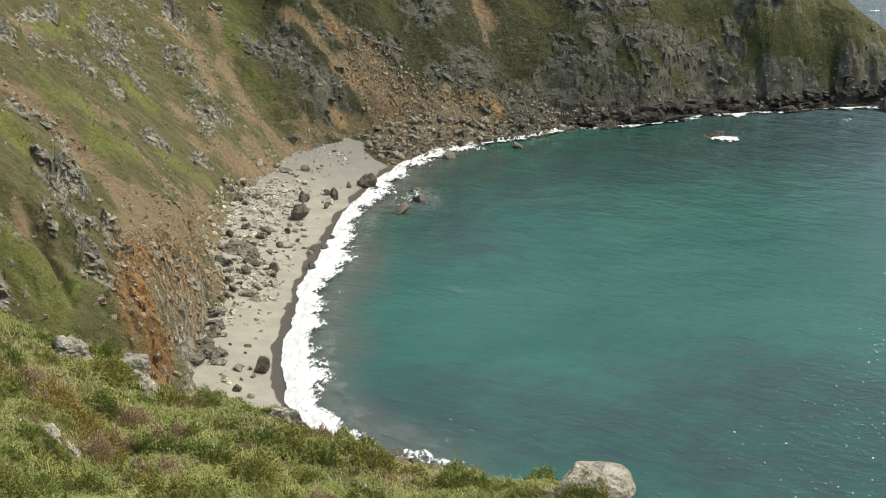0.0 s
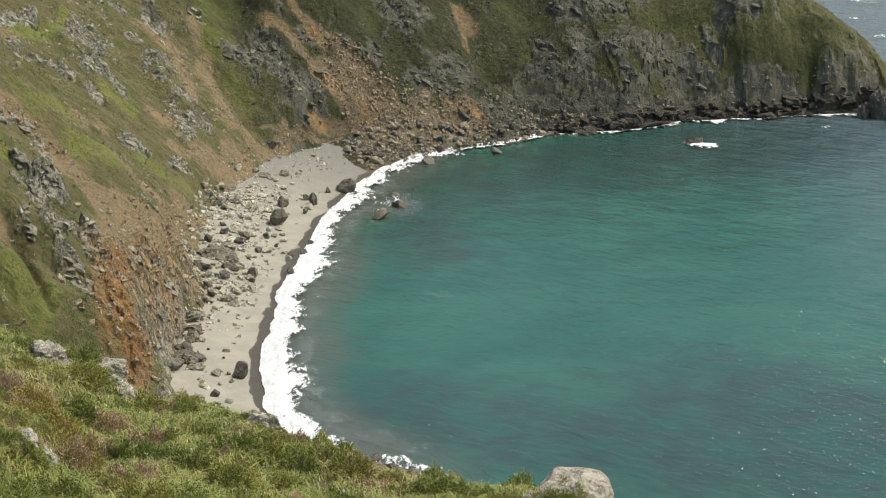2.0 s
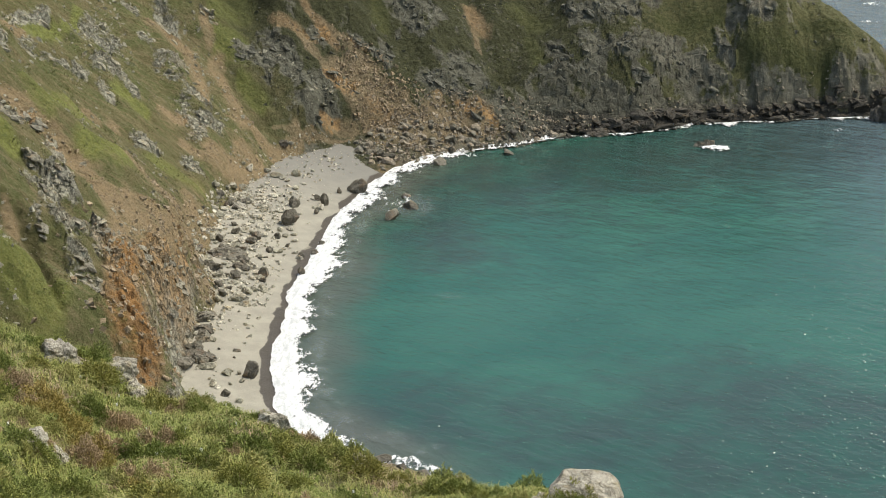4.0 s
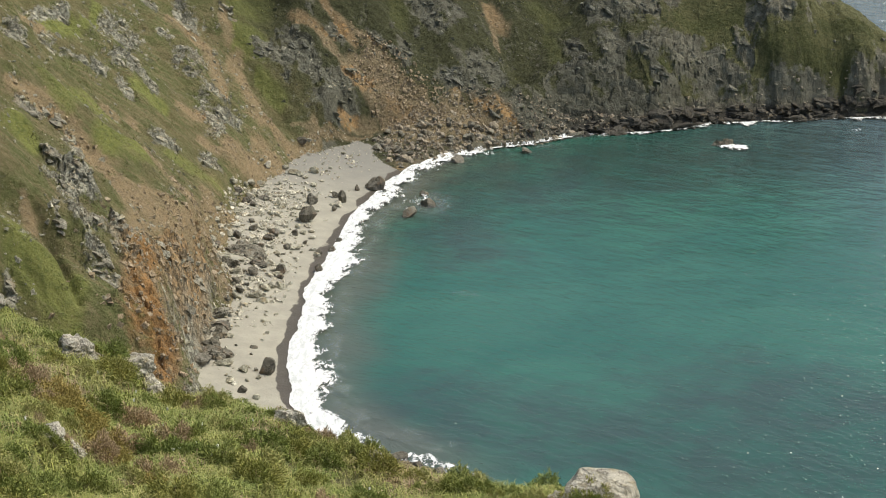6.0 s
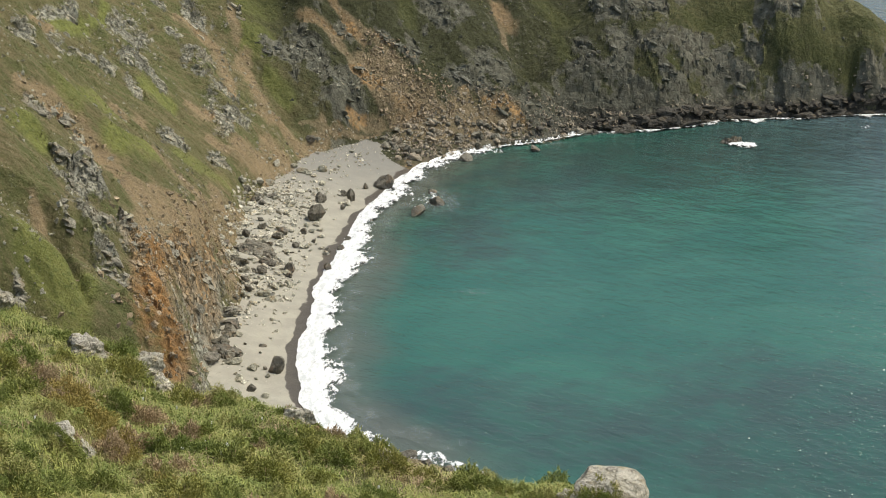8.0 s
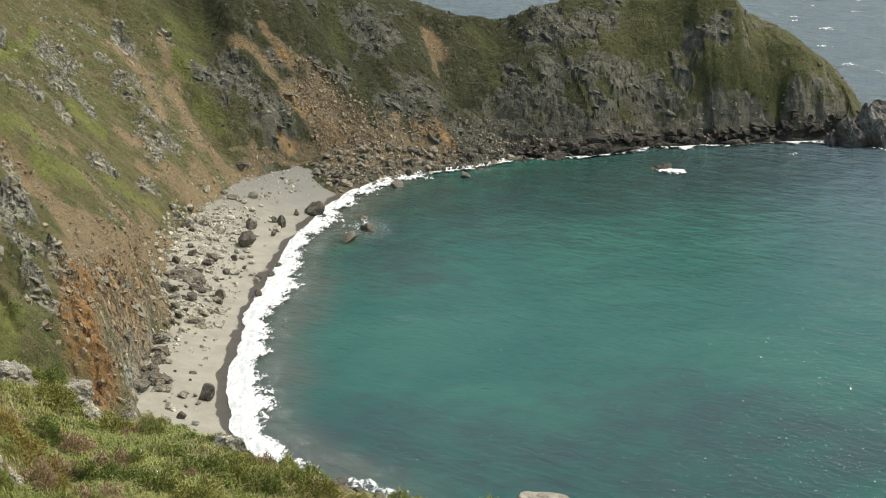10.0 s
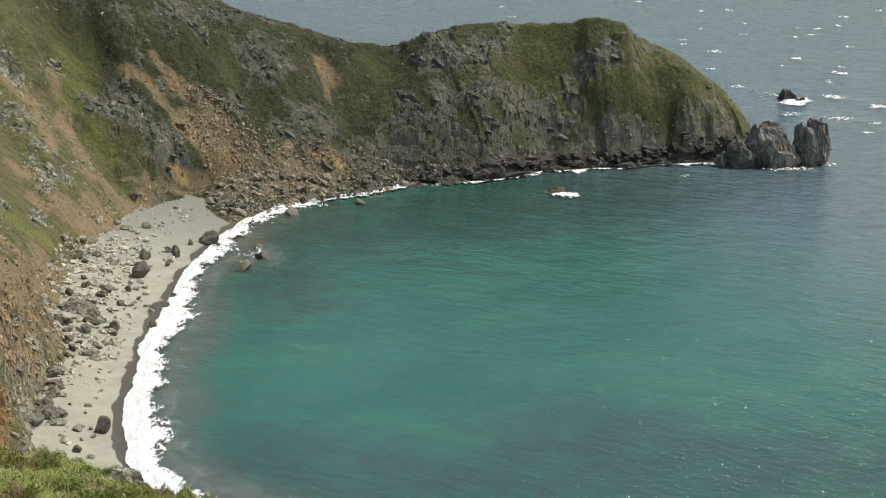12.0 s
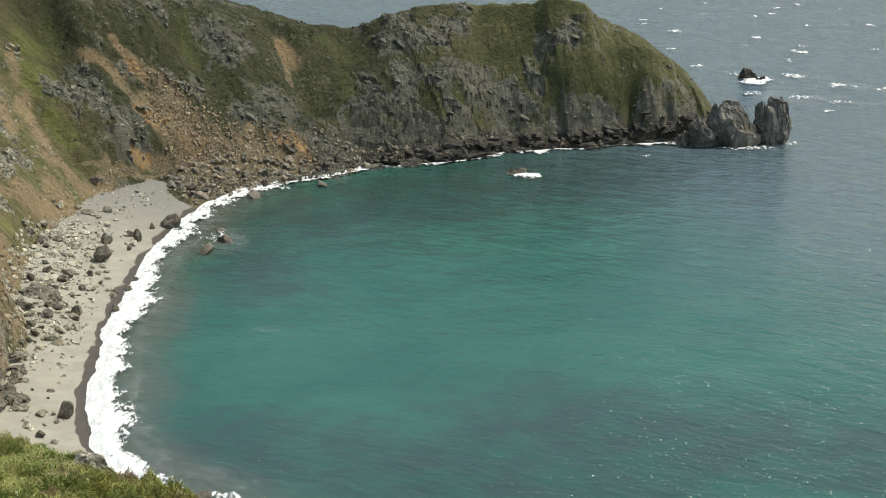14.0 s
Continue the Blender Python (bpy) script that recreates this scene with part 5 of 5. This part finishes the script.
for k, (x, y, chunks) in enumerate([
        (94.6, 402, [(0.4, 0, 7.5, 6, 6.2), (2.4, 1, 4, 5, 6.8), (-3.2, 1.5, 4, 4, 3.4)]),
        (101.4, 402, [(-0.6, 0, 9, 7.5, 11.2), (-2.6, 0.5, 5, 5, 9.4), (1.8, -0.5, 6, 6, 8.2), (3.9, -1, 4.6, 5, 4.8)]),
        (110.2, 402.5, [(0.2, 0, 8.8, 7, 9.0), (0.9, 0.4, 4.6, 5, 12.0), (-1.8, 0.4, 4.2, 5, 9.8), (2.9, 0, 3.6, 5, 9.6)])]):
    stack(x, y, chunks, 700 + 10 * k, "jagged dark grey sea stack off the headland's tip")
ob = tagged(new("islet", crag_mesh("islet", 720, [(0, 0, 4.4, 4, 3.0), (1.6, 0.4, 3, 3, 2.2), (3.6, -3.5, 3.6, 2.6, 1.2)], TIDE_ROCK)), "small black rock awash beyond the headland", "rock")
ob.matrix_world = pose(125.6, 484.5, -0.4)
ob = tagged(new("sunken_rock", crag_mesh("sunken_rock", 721, [(0, 0, 3.4, 2.4, 1.4), (2, 0.5, 2.4, 2, 1.0)], DARK_ROCK)), "low dark rock awash in the bay", "rock")
ob.matrix_world = pose(51.0, 380.2, -0.3)


# ---- loose foam and whitecaps ----
def foam_patch(name, x, y, w, d, amount, seed, label, material=FOAM):
    """A patch of white water with a ragged edge."""
    u, v = np.meshgrid(np.linspace(-1, 1, 36), np.linspace(-1, 1, 24))
    k = np.arange(36 * 24).reshape(24, 36)
    quads = np.stack([k[:-1, :-1], k[:-1, 1:], k[1:, 1:], k[1:, :-1]], -1).reshape(-1, 4)
    rim = 1 - smooth(0.6, 1.0, np.hypot(u, v))
    far = np.hypot(u, v) + 0.55 * fbm(u * 2.4 + seed, v * 2.4, 4, 88)
    px, py = x + u * w / 2, y + v * d / 2
    z = 0.14 + 0.22 * np.clip(1 - far, 0, 1)
    data = mesh_of(name, np.stack([px, py, z], -1).reshape(-1, 3), quads, material, True)
    a = (amount * rim * (1 - smooth(0.1, 0.95, far))).ravel()
    paint(data, "foam", a, a, a)
    return tagged(new(name, data), label, "foam", kind="stuff")


foam_patch("foam", 53.2, 377.6, 10, 10, 1.0, 3, "white water breaking over the half-sunk rock")
foam_patch("foam", 127, 481.5, 15, 24, 1.1, 9, "white water round the islet")
foam_patch("foam", 104, 396.4, 24, 9, 0.65, 14, "white water at the foot of the sea stacks")
foam_patch("foam", 115, 401, 7, 10, 0.8, 19, "white water at the foot of the sea stacks")
foam_patch("foam", 81, 392, 6, 8, 0.6, 25, "drifting patch of foam")
foam_patch("foam", -9.4, 334, 9, 24, 0.72, 28, "thin foam round the rocks in the shallows")
foam_patch("foam", -0.5, 277.6, 8, 7, 0.75, 31, "faint drifting foam in the bay", FILM)
foam_patch("foam", -7, 333, 13, 30, 0.9, 35, "thin foam round the rocks in the shallows", FILM)
r = random.Random(77)
for k in range(64):
    y = 420 + 330 * r.random() ** 0.8
    x = r.uniform(0.2, 0.33) * y if k % 3 else r.uniform(0.0, 0.33) * max(y, 560)
    foam_patch("whitecap", x, y, r.uniform(3, 9), r.uniform(5, 14), r.uniform(0.5, 0.8), 40 + 7 * k, "small whitecap on the open sea")
# larger breakers and streaks of spent foam off the headland: x, y, width, depth
for k, (x, y, w, d) in enumerate([(126, 570, 9, 15), (146.5, 553, 8, 10), (139, 486, 11, 13), (146, 470, 12, 12), (151, 524, 9, 16), (132, 455, 16, 14), (121, 462, 12, 14), (140, 447, 14, 10), (118, 505, 8, 12)]):
    foam_patch("whitecap", x, y, w, d, 0.85 if k < 5 else 0.6, 700 + 9 * k, "whitecap breaking on the open sea")
    foam_patch("foam", x + 3, y - 4, w * 2, d * 1.6, 0.8, 820 + 9 * k, "thin foam trailing behind a whitecap", FILM)


# ---- small steep wavelets that catch the sun ----
g = np.random.default_rng(91)
n = 18000
y = g.uniform(195, 420, n)
x = y * g.uniform(-0.05, 0.36, n)
d, _ = coast(x, y, BAY)
keep = (~inside(x, y, RING)) & (d > 8) & (g.random(n) < 0.05 + 0.95 * smooth(0.06, 0.3, x / y) * (0.25 + 0.75 * smooth(330, 215, y)))
x, y = x[keep], y[keep]
n = len(x)
way, tilt, wide = np.radians(g.normal(-71, 10, n)), np.radians(g.normal(34, 5, n)), g.uniform(0.05, 0.12, n)
ox, oy = np.cos(way), np.sin(way)
rise = wide * np.tan(tilt)
low = np.stack([x + ox * wide, y + oy * wide, np.full(n, 0.1)], 1)
top = np.stack([x, y, 0.1 + rise], 1)
back = np.stack([x - ox * wide, y - oy * wide, np.full(n, 0.1)], 1)
side = np.stack([-oy * wide, ox * wide, 0 * x], 1)
verts = np.stack([low - side * 0.7, low + side * 0.7, top + side * 0.5, top - side * 0.5, back + side * 0.7, back - side * 0.7], 1).reshape(-1, 3)
k = np.arange(n)[:, None] * 6
faces = np.concatenate([k + np.array([[0, 1, 2, 3]]), k + np.array([[3, 2, 4, 5]])])
tagged(new("wavelets", mesh_of("wavelets", verts, faces, WAVELET)), "small steep wavelets glinting on the sea", "waves", kind="stuff")
